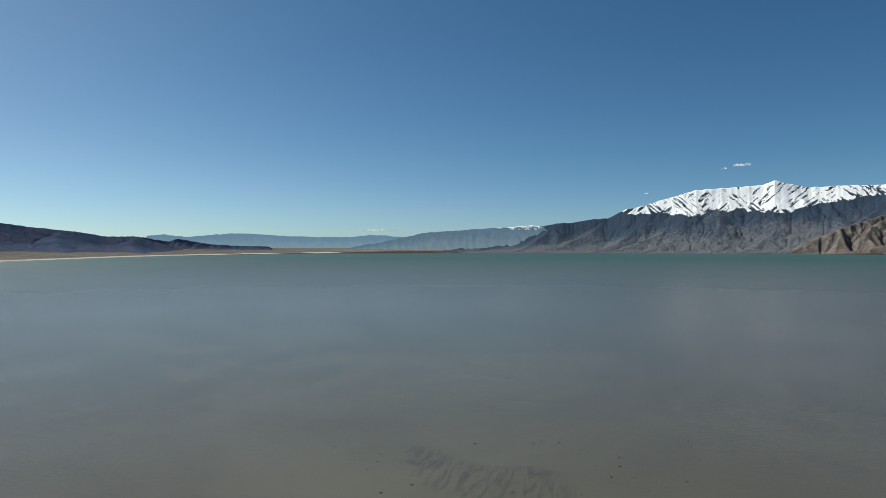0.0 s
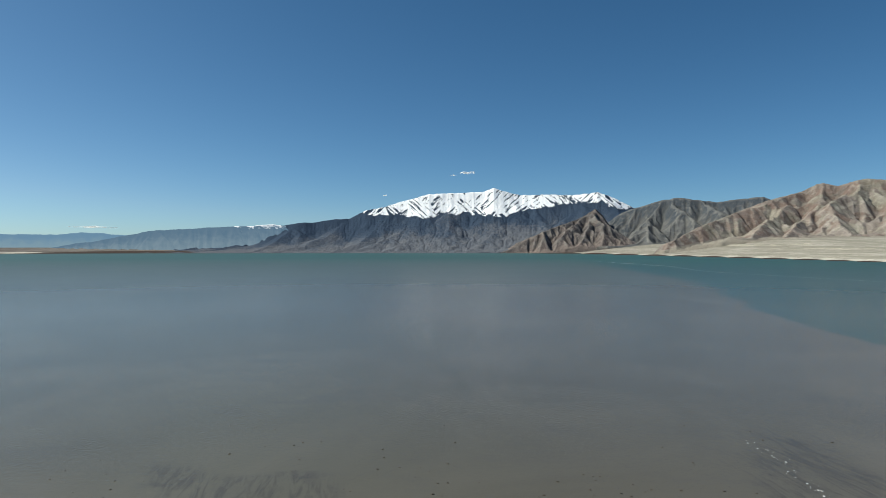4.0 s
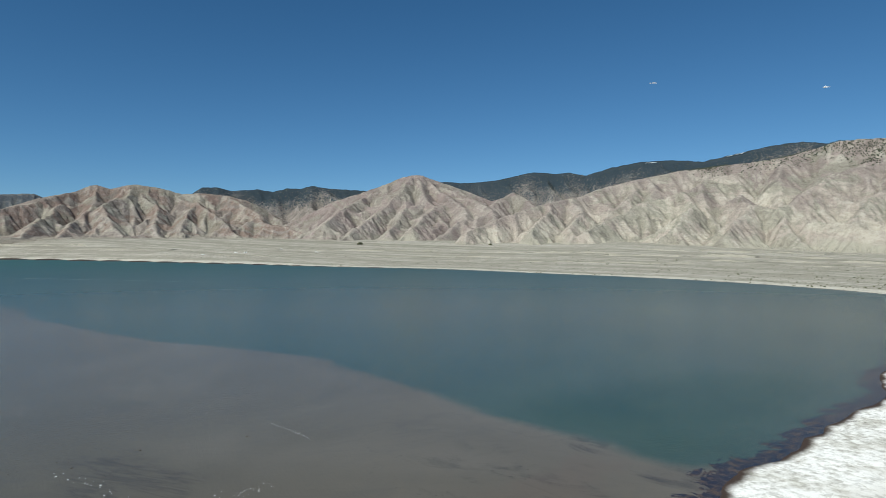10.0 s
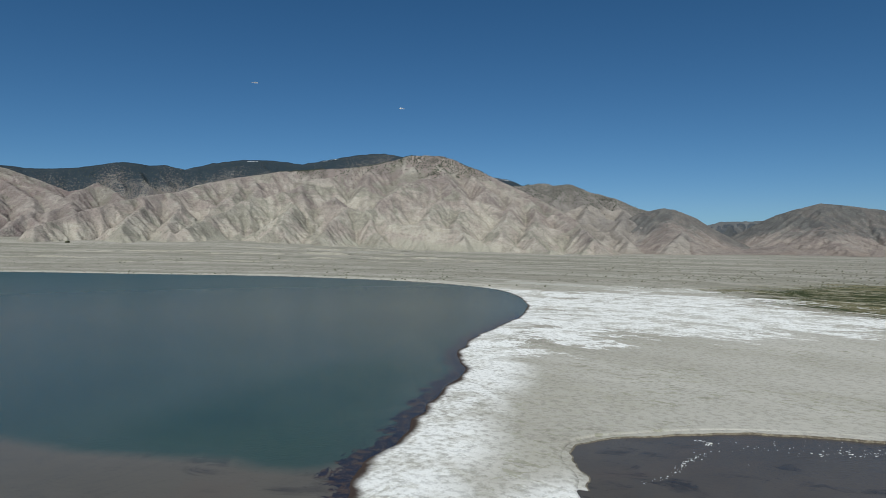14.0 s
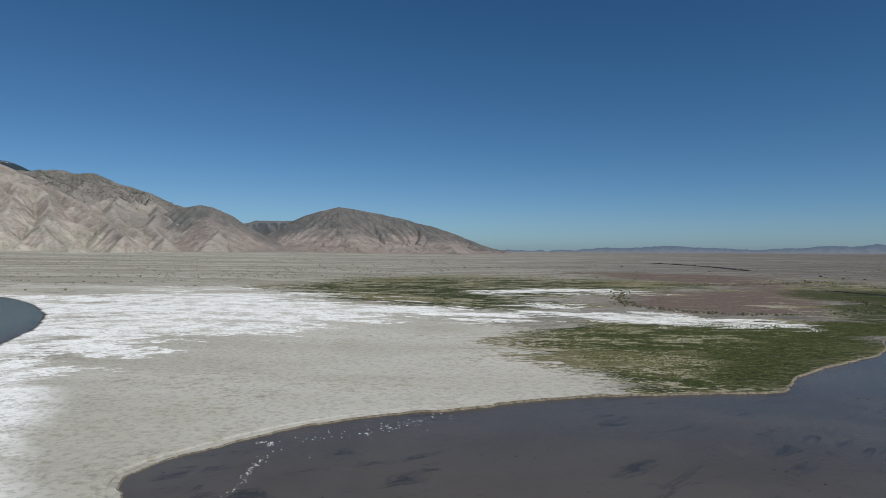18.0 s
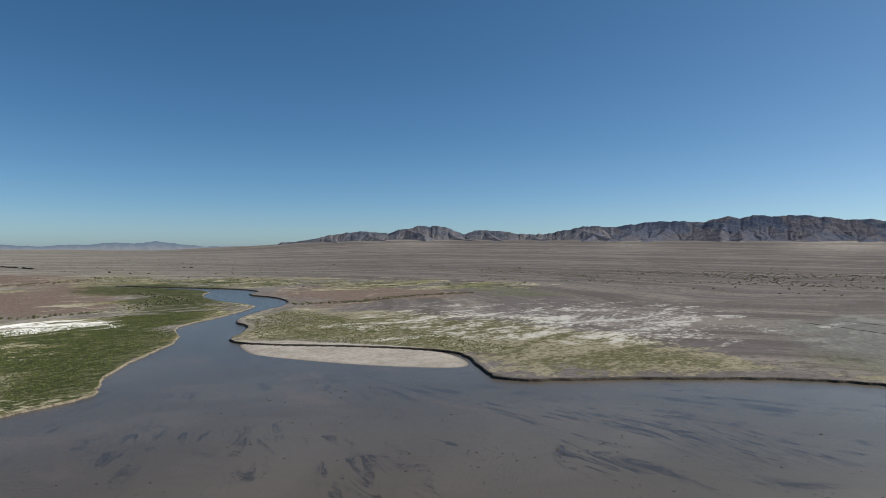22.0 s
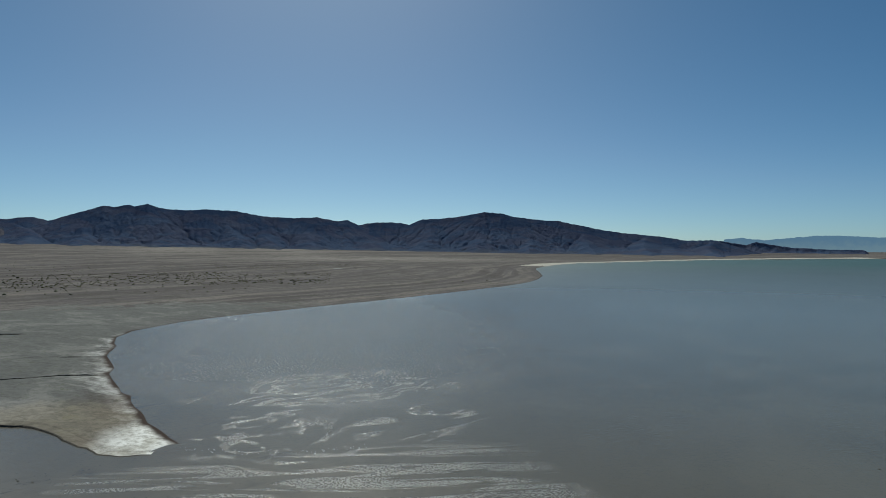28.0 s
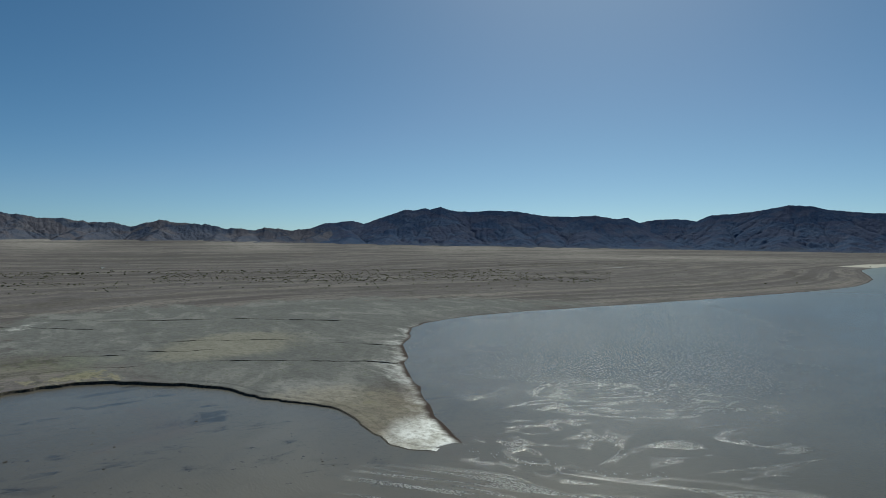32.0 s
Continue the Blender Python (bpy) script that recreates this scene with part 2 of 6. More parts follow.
cut_left = rounded(MUD + LBANK)
cut_right = rounded(RBANK + EBANK)
spit_line = jagged(rounded(SPIT), 2.2, 9.0, 3)
west_line = rounded(WEST)
cove_line = jagged(rounded(COVE), 1.8, 8.0, 5)
WATER = np.concatenate([west_line, spit_line, cut_left, cut_right, cove_line])
zone_loops = {
    "salt": [rounded(SALT_A, True)],
    "crust": [rounded(SALT_B, True)],
    "veins": [rounded(SALT_C, True), rounded(SALT_D, True), rounded(SALT_E, True)],
    "dry": [rounded(DRY, True)],
    "pan": [rounded(PAN, True)],
    "lush": [rounded(LUSH, True)],
    "sedge": [rounded(SEDGE_A, True), rounded(SEDGE_B, True)],
    "meadow": [rounded(MEADOW_A, True), rounded(MEADOW_B, True), rounded(MEADOW_C, True)],
    "red": [rounded(RED_A, True), rounded(RED_B, True), rounded(RED_C, True)],
    "olive": [rounded(OLIVE, True), rounded(OLIVE_B, True), rounded(OLIVE_C, True), rounded(OLIVE_D, True)],
    "playa": [rounded(PLAYA, True)],
    "eastmud": [rounded(EASTMUD, True)],
}
# the foot of the hills by bearing: bearing, where the rise starts, where the hills stand, how high
FOOT = [(0, 4560, 4800, 22), (20, 4300, 4700, 28), (30, 3900, 4200, 30), (40, 2900, 3500, 34), (48, 1500, 2700, 56), (72, 1250, 2500, 57), (100, 900, 2200, 49), (114, 850, 2000, 22), (133, 900, 2300, 10), (149, 1400, 2900, 8), (165, 2500, 4200, 2), (195, 2500, 4300, 4), (206, 1700, 3400, 40), (216, 1300, 3300, 60), (240, 1300, 3200, 61), (264, 1300, 3200, 59), (281, 1500, 3200, 47), (299, 1700, 3200, 33), (319, 1900, 3300, 18), (336, 3000, 4300, 24), (350, 4450, 4800, 26), (360, 4560, 4800, 22)]
foot = np.array(FOOT, float)


def plain(px, py):
    """The height of the plain, which rises gently to the hills."""
    az = np.degrees(np.arctan2(px, py)) % 360
    r = np.hypot(px, py)
    a, b, h = (np.interp(az, foot[:, 0], foot[:, k]) for k in (1, 2, 3))
    t = np.clip((r - a) / (b - a), 0, 1.25)
    return h * t**1.5


def land(px, py):
    """Height of the ground sheet and the zones on it."""
    shape = px.shape
    px, py = px.ravel(), py.ravel()
    sd = -signed(px, py, WATER)
    cut_a, cut_b = line_distance(px, py, cut_left), line_distance(px, py, cut_right)
    cut = np.minimum(cut_a, cut_b)
    r = np.hypot(px, py)
    width = 2.2 + 0.010 * r
    tall = (0.38 + 0.28 * np.clip((cut_a - cut_b) / 60 + 0.5, 0, 1)) * np.clip(np.hypot(px + 98, py - 22) / 75, 0.12, 1)
    bank = np.clip((sd - 0.25 * width) / (0.45 * width), 0, 1) * (tall + 0.3) - 0.3
    beach = np.clip(sd * 0.045, -0.5, 0.5)
    near = np.clip((cut - np.abs(sd)) / 6.0, 0, 1)
    z = np.where(sd > 0, bank * (1 - near) + beach * near, np.maximum(beach, -0.5))
    z = z + np.where(sd > 0, np.minimum(plain(px, py), np.maximum(sd - 3, 0) * 0.16), 0)
    rough = np.clip((sd - 6) / 20, 0, 1)
    z = z + rough * (0.25 * (fbm(px / 14, py / 14, 9, 4) - 0.5) + np.clip((r - 300) / 900, 0, 1) * 1.6 * (fbm(px / 70, py / 70, 12, 5) - 0.5))
    bar = signed(px, py, rounded(SANDBAR, True))
    z = np.where((bar > -3) & (sd < 0), np.maximum(z, np.clip(bar * 0.06, -0.3, 0.22)), z)
    out = {"sd": sd, "cut": cut, "bar": bar}
    for key, loops in zone_loops.items():
        out[key] = np.max([signed(px, py, loop) for loop in loops], 0)
    az = np.degrees(np.arctan2(px, py)) % 360
    out["beach"] = np.maximum(75 + 0.02 * np.clip(r - 1800, 0, 3000) - line_distance(px, py, np.array(COVE[18:], float)), 34 - line_distance(px, py, np.array(WEST, float)))
    # pale fans below the desert hills
    fan = sum(w * np.exp(-(((az - a) / s_) ** 2)) for a, s_, w in ((252, 4, 1.0), (268, 4, 0.9), (287, 5, 0.7), (216, 4, 0.5), (236, 2.5, 0.5), (297, 4, 0.6)))
    out["fan"] = np.maximum(fan * np.clip((r - 2100) / 900, 0, 1), 0.9 * np.exp(-(((az - 304) / 13) ** 2)) * np.clip(1.2 - np.abs(r - 2250) / 350, 0, 1))
    out["old_shore"] = 30 * np.log(1 + np.maximum(sd, 0) / 60)
    out["dark_fan"] = np.clip(1 - np.abs(az - 262) / 11, 0, 1) * np.clip(1 - np.abs(r - 1900) / 420, 0, 1)
    out["reach"] = np.clip(r / 220, 0.5, 3.5)
    out["west"] = np.interp(az, [0, 40, 60, 140, 160, 185, 212, 340, 360], [0.25, 0.7, 0.88, 0.95, 0.78, 0.3, 0.0, 0.0, 0.25])
    tip = 0.5 - line_distance(px, py, cove_line[:60]) + np.clip(19 - np.hypot(px + 103, py - 21), 0, 13) * 0.9 - 0.05 * np.clip(r - 200, 0, 900)
    out["tip"] = 24 - np.hypot(px + 122, py - 12)
    out["spit"] = 16 - line_distance(px, py, np.concatenate([west_line[-12:], spit_line]))
    out["spit"] = np.maximum(out["spit"], tip)
    return z.reshape(shape), out


def polar(columns, radii):
    az = np.linspace(0, 2 * np.pi, columns, endpoint=False)
    return HUB[0] + radii[:, None] * np.sin(az), HUB[1] + radii[:, None] * np.cos(az)


def grid_mesh(name, px, py, pz, wrap, attributes, material):
    rows, cols = px.shape
    me = bpy.data.meshes.new(name)
    co = np.stack([px, py, pz], -1).reshape(-1, 3).astype(np.float32)
    i, j = np.meshgrid(np.arange(rows - 1), np.arange(cols if wrap else cols - 1), indexing="ij")
    k = (j + 1) % cols
    quads = np.stack([i * cols + j, (i + 1) * cols + j, (i + 1) * cols + k, i * cols + k], -1).reshape(-1, 4).astype(np.int32)
    me.vertices.add(len(co))
    me.vertices.foreach_set("co", co.ravel())
    me.loops.add(quads.size)
    me.loops.foreach_set("vertex_index", quads.ravel())
    me.polygons.add(len(quads))
    me.polygons.foreach_set("loop_start", np.arange(0, quads.size, 4, dtype=np.int32))
    me.polygons.foreach_set("use_smooth", np.ones(len(quads), bool))
    for key, values in attributes.items():
        me.attributes.new(key, "FLOAT", "POINT").data.foreach_set("value", np.asarray(values, np.float32).ravel())
    me.update(calc_edges=True)
    me.validate()
    me.materials.append(material)
    return me


# ---- materials ----
def build(name, rough=0.9, spec=0.2):
    m = bpy.data.materials.new(name)
    m.use_nodes = True
    b = m.node_tree.nodes["Principled BSDF"]
    b.inputs["Roughness"].default_value = rough
    b.inputs["Specular IOR Level"].default_value = spec
    return m, m.node_tree, b


class Nodes:
    """Short names for the nodes of one material."""

    def __init__(self, tree):
        self.t = tree
        self.pos = tree.nodes.new("ShaderNodeNewGeometry").outputs["Position"]

    def put(self, socket, value):
        if hasattr(value, "is_linked"):
            self.t.links.new(value, socket)
        else:
            socket.default_value = value

    def attr(self, key):
        n = self.t.nodes.new("ShaderNodeAttribute")
        n.attribute_name = key
        return n.outputs["Fac"]

    def math(self, op, a, b=0.0, clamp=False):
        n = self.t.nodes.new("ShaderNodeMath")
        n.operation, n.use_clamp = op, clamp
        self.put(n.inputs[0], a)
        self.put(n.inputs[1], b)
        return n.outputs[0]

    def scaled(self, scale, turn=0.0):
        """The place, stretched along its own axes, which are turned against the world's."""
        n = self.t.nodes.new("ShaderNodeMapping")
        n.vector_type = "TEXTURE"
        self.put(n.inputs["Vector"], self.pos)
        n.inputs["Scale"].default_value = tuple(1 / q for q in scale)
        n.inputs["Rotation"].default_value = (0, 0, radians(turn))
        return n.outputs[0]

    def noise(self, scale, detail=5.0, rough=0.55, vector=None, distortion=0.0):
        n = self.t.nodes.new("ShaderNodeTexNoise")
        self.put(n.inputs["Vector"], self.pos if vector is None else vector)
        n.inputs["Scale"].default_value, n.inputs["Detail"].default_value = scale, detail
        n.inputs["Roughness"].default_value, n.inputs["Distortion"].default_value = rough, distortion
        return n.outputs["Fac"]

    def step(self, value, low, high):
        n = self.t.nodes.new("ShaderNodeMapRange")
        n.interpolation_type = "SMOOTHSTEP"
        self.put(n.inputs[0], value)
        self.put(n.inputs[1], low)
        self.put(n.inputs[2], high)
        return n.outputs[0]

    def mix(self, fac, a, b):
        n = self.t.nodes.new("ShaderNodeMix")
        n.data_type = "RGBA"
        self.put(n.inputs[0], fac)
        for s, c in ((n.inputs[6], a), (n.inputs[7], b)):
            self.put(s, c if hasattr(c, "is_linked") else (*c, 1.0))
        return n.outputs[2]

    def bump(self, height, distance, strength=1.0):
        n = self.t.nodes.new("ShaderNodeBump")
        n.inputs["Strength"].default_value = strength
        n.inputs["Distance"].default_value = distance
        self.put(n.inputs["Height"], height)
        return n.outputs["Normal"]


def ground_material():
    m, tree, b = build("desert_ground", 0.97, 0.03)
    n = Nodes(tree)
    grain, fine, mid, wide = n.noise(2.6, 4, 0.7), n.noise(0.7, 8, 0.7), n.noise(0.09, 8, 0.65), n.noise(0.012, 6)
    big = n.noise(1.0, 5, 0.55, n.scaled((0.007, 0.018, 0.01), 12), 0.6)
    streak = n.noise(1.0, 7, 0.66, n.scaled((0.028, 0.06, 0.05), 10), 0.9)
    crisp = n.noise(1.0, 8, 0.72, n.scaled((0.2, 0.36, 0.2), 22), 0.6)

    def zone(key, spread, soft, extra=0.0):
        wob = n.math("MULTIPLY", n.math("SUBTRACT", big, 0.5), spread * 2.6)
        wob = n.math("ADD", wob, n.math("MULTIPLY", n.math("SUBTRACT", streak, 0.5), spread * 3.4))
        wob = n.math("ADD", wob, n.math("MULTIPLY", n.math("SUBTRACT", crisp, 0.5), spread * 2.2))
        wob = n.math("MULTIPLY", wob, n.attr("reach"))
        return n.step(n.math("ADD", n.attr(key), wob), -soft + extra, soft + extra)

    def share(fac, part):
        return n.math("MULTIPLY", fac, part)

    # gravel plain: pinkish grey in the east, pale in the west, in bands along the old shores
    west, east = n.attr("west"), n.math("SUBTRACT", 1.0, n.attr("west"), True)
    brown = n.mix(n.step(wide, 0.3, 0.7), (0.108, 0.097, 0.099), (0.143, 0.129, 0.130))
    pale = n.mix(n.step(wide, 0.3, 0.7), (0.315, 0.295, 0.250), (0.41, 0.388, 0.335))
    gravel = n.mix(west, brown, pale)
    line = n.t.nodes.new("ShaderNodeCombineXYZ")
    n.put(line.inputs[0], n.math("ADD", n.math("MULTIPLY", n.attr("sd"), 0.022), n.math("MULTIPLY", wide, 2.2)))
    n.put(line.inputs[1], n.math("MULTIPLY", mid, 0.7))
    strand = n.noise(1.0, 7, 0.74, line.outputs[0])
    gravel = n.mix(share(n.step(strand, 0.52, 0.58), 0.6), gravel, n.mix(west, (0.20, 0.176, 0.158), (0.47, 0.445, 0.39)))
    gravel = n.mix(share(n.step(strand, 0.47, 0.40), 0.6), gravel, n.mix(west, (0.092, 0.080, 0.074), (0.215, 0.205, 0.155)))
    line_b = n.t.nodes.new("ShaderNodeCombineXYZ")
    n.put(line_b.inputs[0], n.math("ADD", n.math("MULTIPLY", n.attr("sd"), 0.016), n.math("MULTIPLY", wide, 1.6)))
    n.put(line_b.inputs[1], n.math("MULTIPLY", n.noise(0.0016, 4), 3.0))
    stripe = n.noise(1.0, 8, 0.74, line_b.outputs[0])
    gravel = n.mix(n.math("MULTIPLY", share(n.step(stripe, 0.51, 0.58), 0.6), east), gravel, (0.084, 0.073, 0.071))
    gravel = n.mix(n.math("MULTIPLY", share(n.step(stripe, 0.46, 0.39), 0.5), east), gravel, (0.21, 0.187, 0.168))
    gravel = n.mix(share(n.attr("fan"), 0.85), gravel, n.mix(n.step(streak, 0.4, 0.6), (0.24, 0.218, 0.20), (0.36, 0.33, 0.30)))
    gravel = n.mix(share(n.attr("dark_fan"), 0.8), gravel, (0.078, 0.074, 0.072))
    # strand lines of older, higher lakes, further apart the further out
    reach_ = n.t.nodes.new("ShaderNodeCombineXYZ")
    n.put(reach_.inputs[0], n.math("ADD", n.math("MULTIPLY", n.attr("old_shore"), 0.30), n.math("MULTIPLY", wide, 0.7)))
    n.put(reach_.inputs[1], n.math("MULTIPLY", n.noise(0.0012, 4), 5.0))
    shores = n.noise(1.0, 7, 0.7, reach_.outputs[0])
    gravel = n.mix(share(n.step(shores, 0.50, 0.57), 0.55), gravel, n.mix(west, (0.080, 0.072, 0.069), (0.25, 0.243, 0.195)))
    gravel = n.mix(share(n.step(shores, 0.47, 0.41), 0.5), gravel, n.mix(west, (0.205, 0.182, 0.168), (0.50, 0.478, 0.425)))
    speck = n.math("MULTIPLY", n.step(n.noise(0.22, 3, 0.75), 0.53, 0.60), n.step(wide, 0.36, 0.52))
    gravel = n.mix(share(speck, 0.6), gravel, n.mix(west, (0.062, 0.064, 0.048), (0.165, 0.165, 0.118)))
    clump = n.math("MULTIPLY", n.step(n.noise(0.035, 5, 0.72), 0.53, 0.60), n.step(n.noise(0.004, 4), 0.44, 0.54))
    gravel = n.mix(share(clump, 0.5), gravel, n.mix(west, (0.066, 0.066, 0.054), (0.20, 0.20, 0.15)))
    # bare clay flat
    clay = n.mix(n.step(big, 0.35, 0.65), (0.405, 0.387, 0.337), (0.485, 0.466, 0.418))
    clay = n.mix(share(n.step(streak, 0.53, 0.62), 0.30), clay, (0.365, 0.35, 0.285))
    clay = n.mix(n.math("MULTIPLY", share(n.step(crisp, 0.53, 0.60), 0.6), n.step(n.noise(0.03, 5, 0.6), 0.49, 0.58)), clay, (0.245, 0.245, 0.165))
    clay = n.mix(n.math("MULTIPLY", share(n.step(n.noise(0.35, 5, 0.75), 0.55, 0.64), 0.35), n.step(big, 0.56, 0.44)), clay, (0.27, 0.26, 0.19))
    col = n.mix(zone("playa", 40, 6), gravel, clay)
    sandy = n.mix(n.step(mid, 0.35, 0.65), (0.40, 0.375, 0.32), (0.56, 0.535, 0.47))
    col = n.mix(share(zone("beach", 5, 7), 0.9), col, sandy)
    # drying mud of the east bank
    mud = n.mix(n.step(n.math("MULTIPLY", n.math("ADD", streak, crisp), 0.5), 0.40, 0.60), (0.114, 0.115, 0.112), (0.160, 0.160, 0.154))
    mud = n.mix(share(n.step(streak, 0.54, 0.60), 0.55), mud, (0.205, 0.202, 0.190))
    mud = n.mix(n.math("MULTIPLY", share(n.step(crisp, 0.56, 0.62), 0.5), n.step(big, 0.46, 0.56)), mud, (0.072, 0.082, 0.045))
    col = n.mix(zone("eastmud", 24, 14), col, mud)
    col = n.mix(share(zone("dry", 7, 7), 0.75), col, n.mix(n.step(crisp, 0.4, 0.6), (0.19, 0.18, 0.145), (0.23, 0.217, 0.178)))
    col = n.mix(share(zone("pan", 5, 4), 0.7), col, n.mix(n.step(crisp, 0.4, 0.6), (0.19, 0.188, 0.182), (0.26, 0.255, 0.245)))
    red = n.mix(n.step(fine, 0.4, 0.6), (0.118, 0.088, 0.077), (0.172, 0.134, 0.116))
    red = n.mix(share(n.step(streak, 0.57, 0.62), 0.6), red, (0.26, 0.228, 0.178))
    red = n.mix(share(n.step(crisp, 0.58, 0.64), 0.6), red, (0.07, 0.072, 0.036))
    col = n.mix(zone("red", 24, 2.5), col, red)
    olive = n.mix(n.step(n.math("ADD", n.math("MULTIPLY", n.math("ADD", streak, crisp), 0.36), n.math("MULTIPLY", fine, 0.28)), 0.44, 0.56), (0.082, 0.082, 0.040), (0.232, 0.210, 0.155))
    col = n.mix(zone("olive", 32, 4), col, olive)
    # meadow with tan and pale gaps in it
    green = n.mix(n.step(fine, 0.4, 0.6), (0.020, 0.031, 0.011), (0.055, 0.066, 0.026))
    green = n.mix(share(n.step(streak, 0.47, 0.56), 0.75), green, (0.125, 0.115, 0.052))
    gap = n.step(n.math("ADD", n.math("MULTIPLY", n.math("ADD", streak, crisp), 0.5), n.math("MULTIPLY", fine, 0.25)), 0.64, 0.68)
    meadow = n.mix(share(gap, 0.9), green, (0.36, 0.335, 0.26))
    meadow = n.mix(share(n.step(big, 0.54, 0.58), 0.6), meadow, (0.215, 0.19, 0.11))
    col = n.mix(zone("meadow", 36, 3, -11), col, meadow)
    col = n.mix(share(zone("sedge", 18, 14), 0.5), col, n.mix(n.step(crisp, 0.42, 0.58), (0.055, 0.072, 0.03), (0.13, 0.135, 0.075)))
    col = n.mix(share(zone("lush", 16, 5), 0.85), col, n.mix(n.step(n.math("ADD", n.math("MULTIPLY", crisp, 0.5), n.math("MULTIPLY", fine, 0.5)), 0.44, 0.62), (0.018, 0.030, 0.010), (0.085, 0.085, 0.036)))
    # salt crust
    salt = n.mix(n.step(n.math("ADD", n.math("MULTIPLY", streak, 0.30), n.math("ADD", n.math("MULTIPLY", mid, 0.45), n.math("MULTIPLY", fine, 0.25))), 0.42, 0.54), (0.52, 0.505, 0.455), (0.86, 0.86, 0.84))
    salt = n.mix(n.math("MULTIPLY", share(n.step(crisp, 0.53, 0.60), 0.55), n.step(big, 0.42, 0.56)), salt, (0.44, 0.425, 0.36))
    salt = n.mix(share(n.step(grain, 0.55, 0.66), 0.25), salt, (0.46, 0.445, 0.39))
    col = n.mix(n.math("MULTIPLY", n.math("MULTIPLY", zone("crust", 50, 22), n.step(n.math("ADD", n.math("MULTIPLY", streak, 0.5), n.math("MULTIPLY", crisp, 0.5)), 0.46, 0.56)), 0.6), col, (0.55, 0.55, 0.53))
    col = n.mix(share(zone("salt", 44, 3), 0.95), col, salt)
    col = n.mix(share(zone("veins", 27, 2.5, 3), 0.92), col, salt)
    col = n.mix(share(zone("tip", 8, 8), 0.38), col, n.mix(n.step(crisp, 0.4, 0.6), (0.20, 0.165, 0.11), (0.30, 0.25, 0.17)))
    col = n.mix(share(zone("spit", 7, 7), 0.9), col, salt)
    wet = n.step(n.math("ADD", n.attr("sd"), n.math("MULTIPLY", n.math("SUBTRACT", mid, 0.5), 5.0)), 2.2, 0.2)
    col = n.mix(wet, col, (0.055, 0.04, 0.035))
    sand = n.mix(n.step(n.math("ADD", n.math("MULTIPLY", mid, 0.5), n.math("MULTIPLY", crisp, 0.5)), 0.4, 0.6), (0.25, 0.23, 0.205), (0.34, 0.315, 0.285))
    col = n.mix(n.step(n.attr("bar"), -1.0, 1.5), col, sand)
    n.put(b.inputs["Base Color"], n.mix(n.step(fine, 0.54, 0.38), col, n.mix(0.26, col, (0.05, 0.045, 0.035))))
    n.put(b.inputs["Normal"], n.bump(n.math("ADD", fine, n.math("MULTIPLY", mid, 3.0)), 0.25, 0.6))
    return m


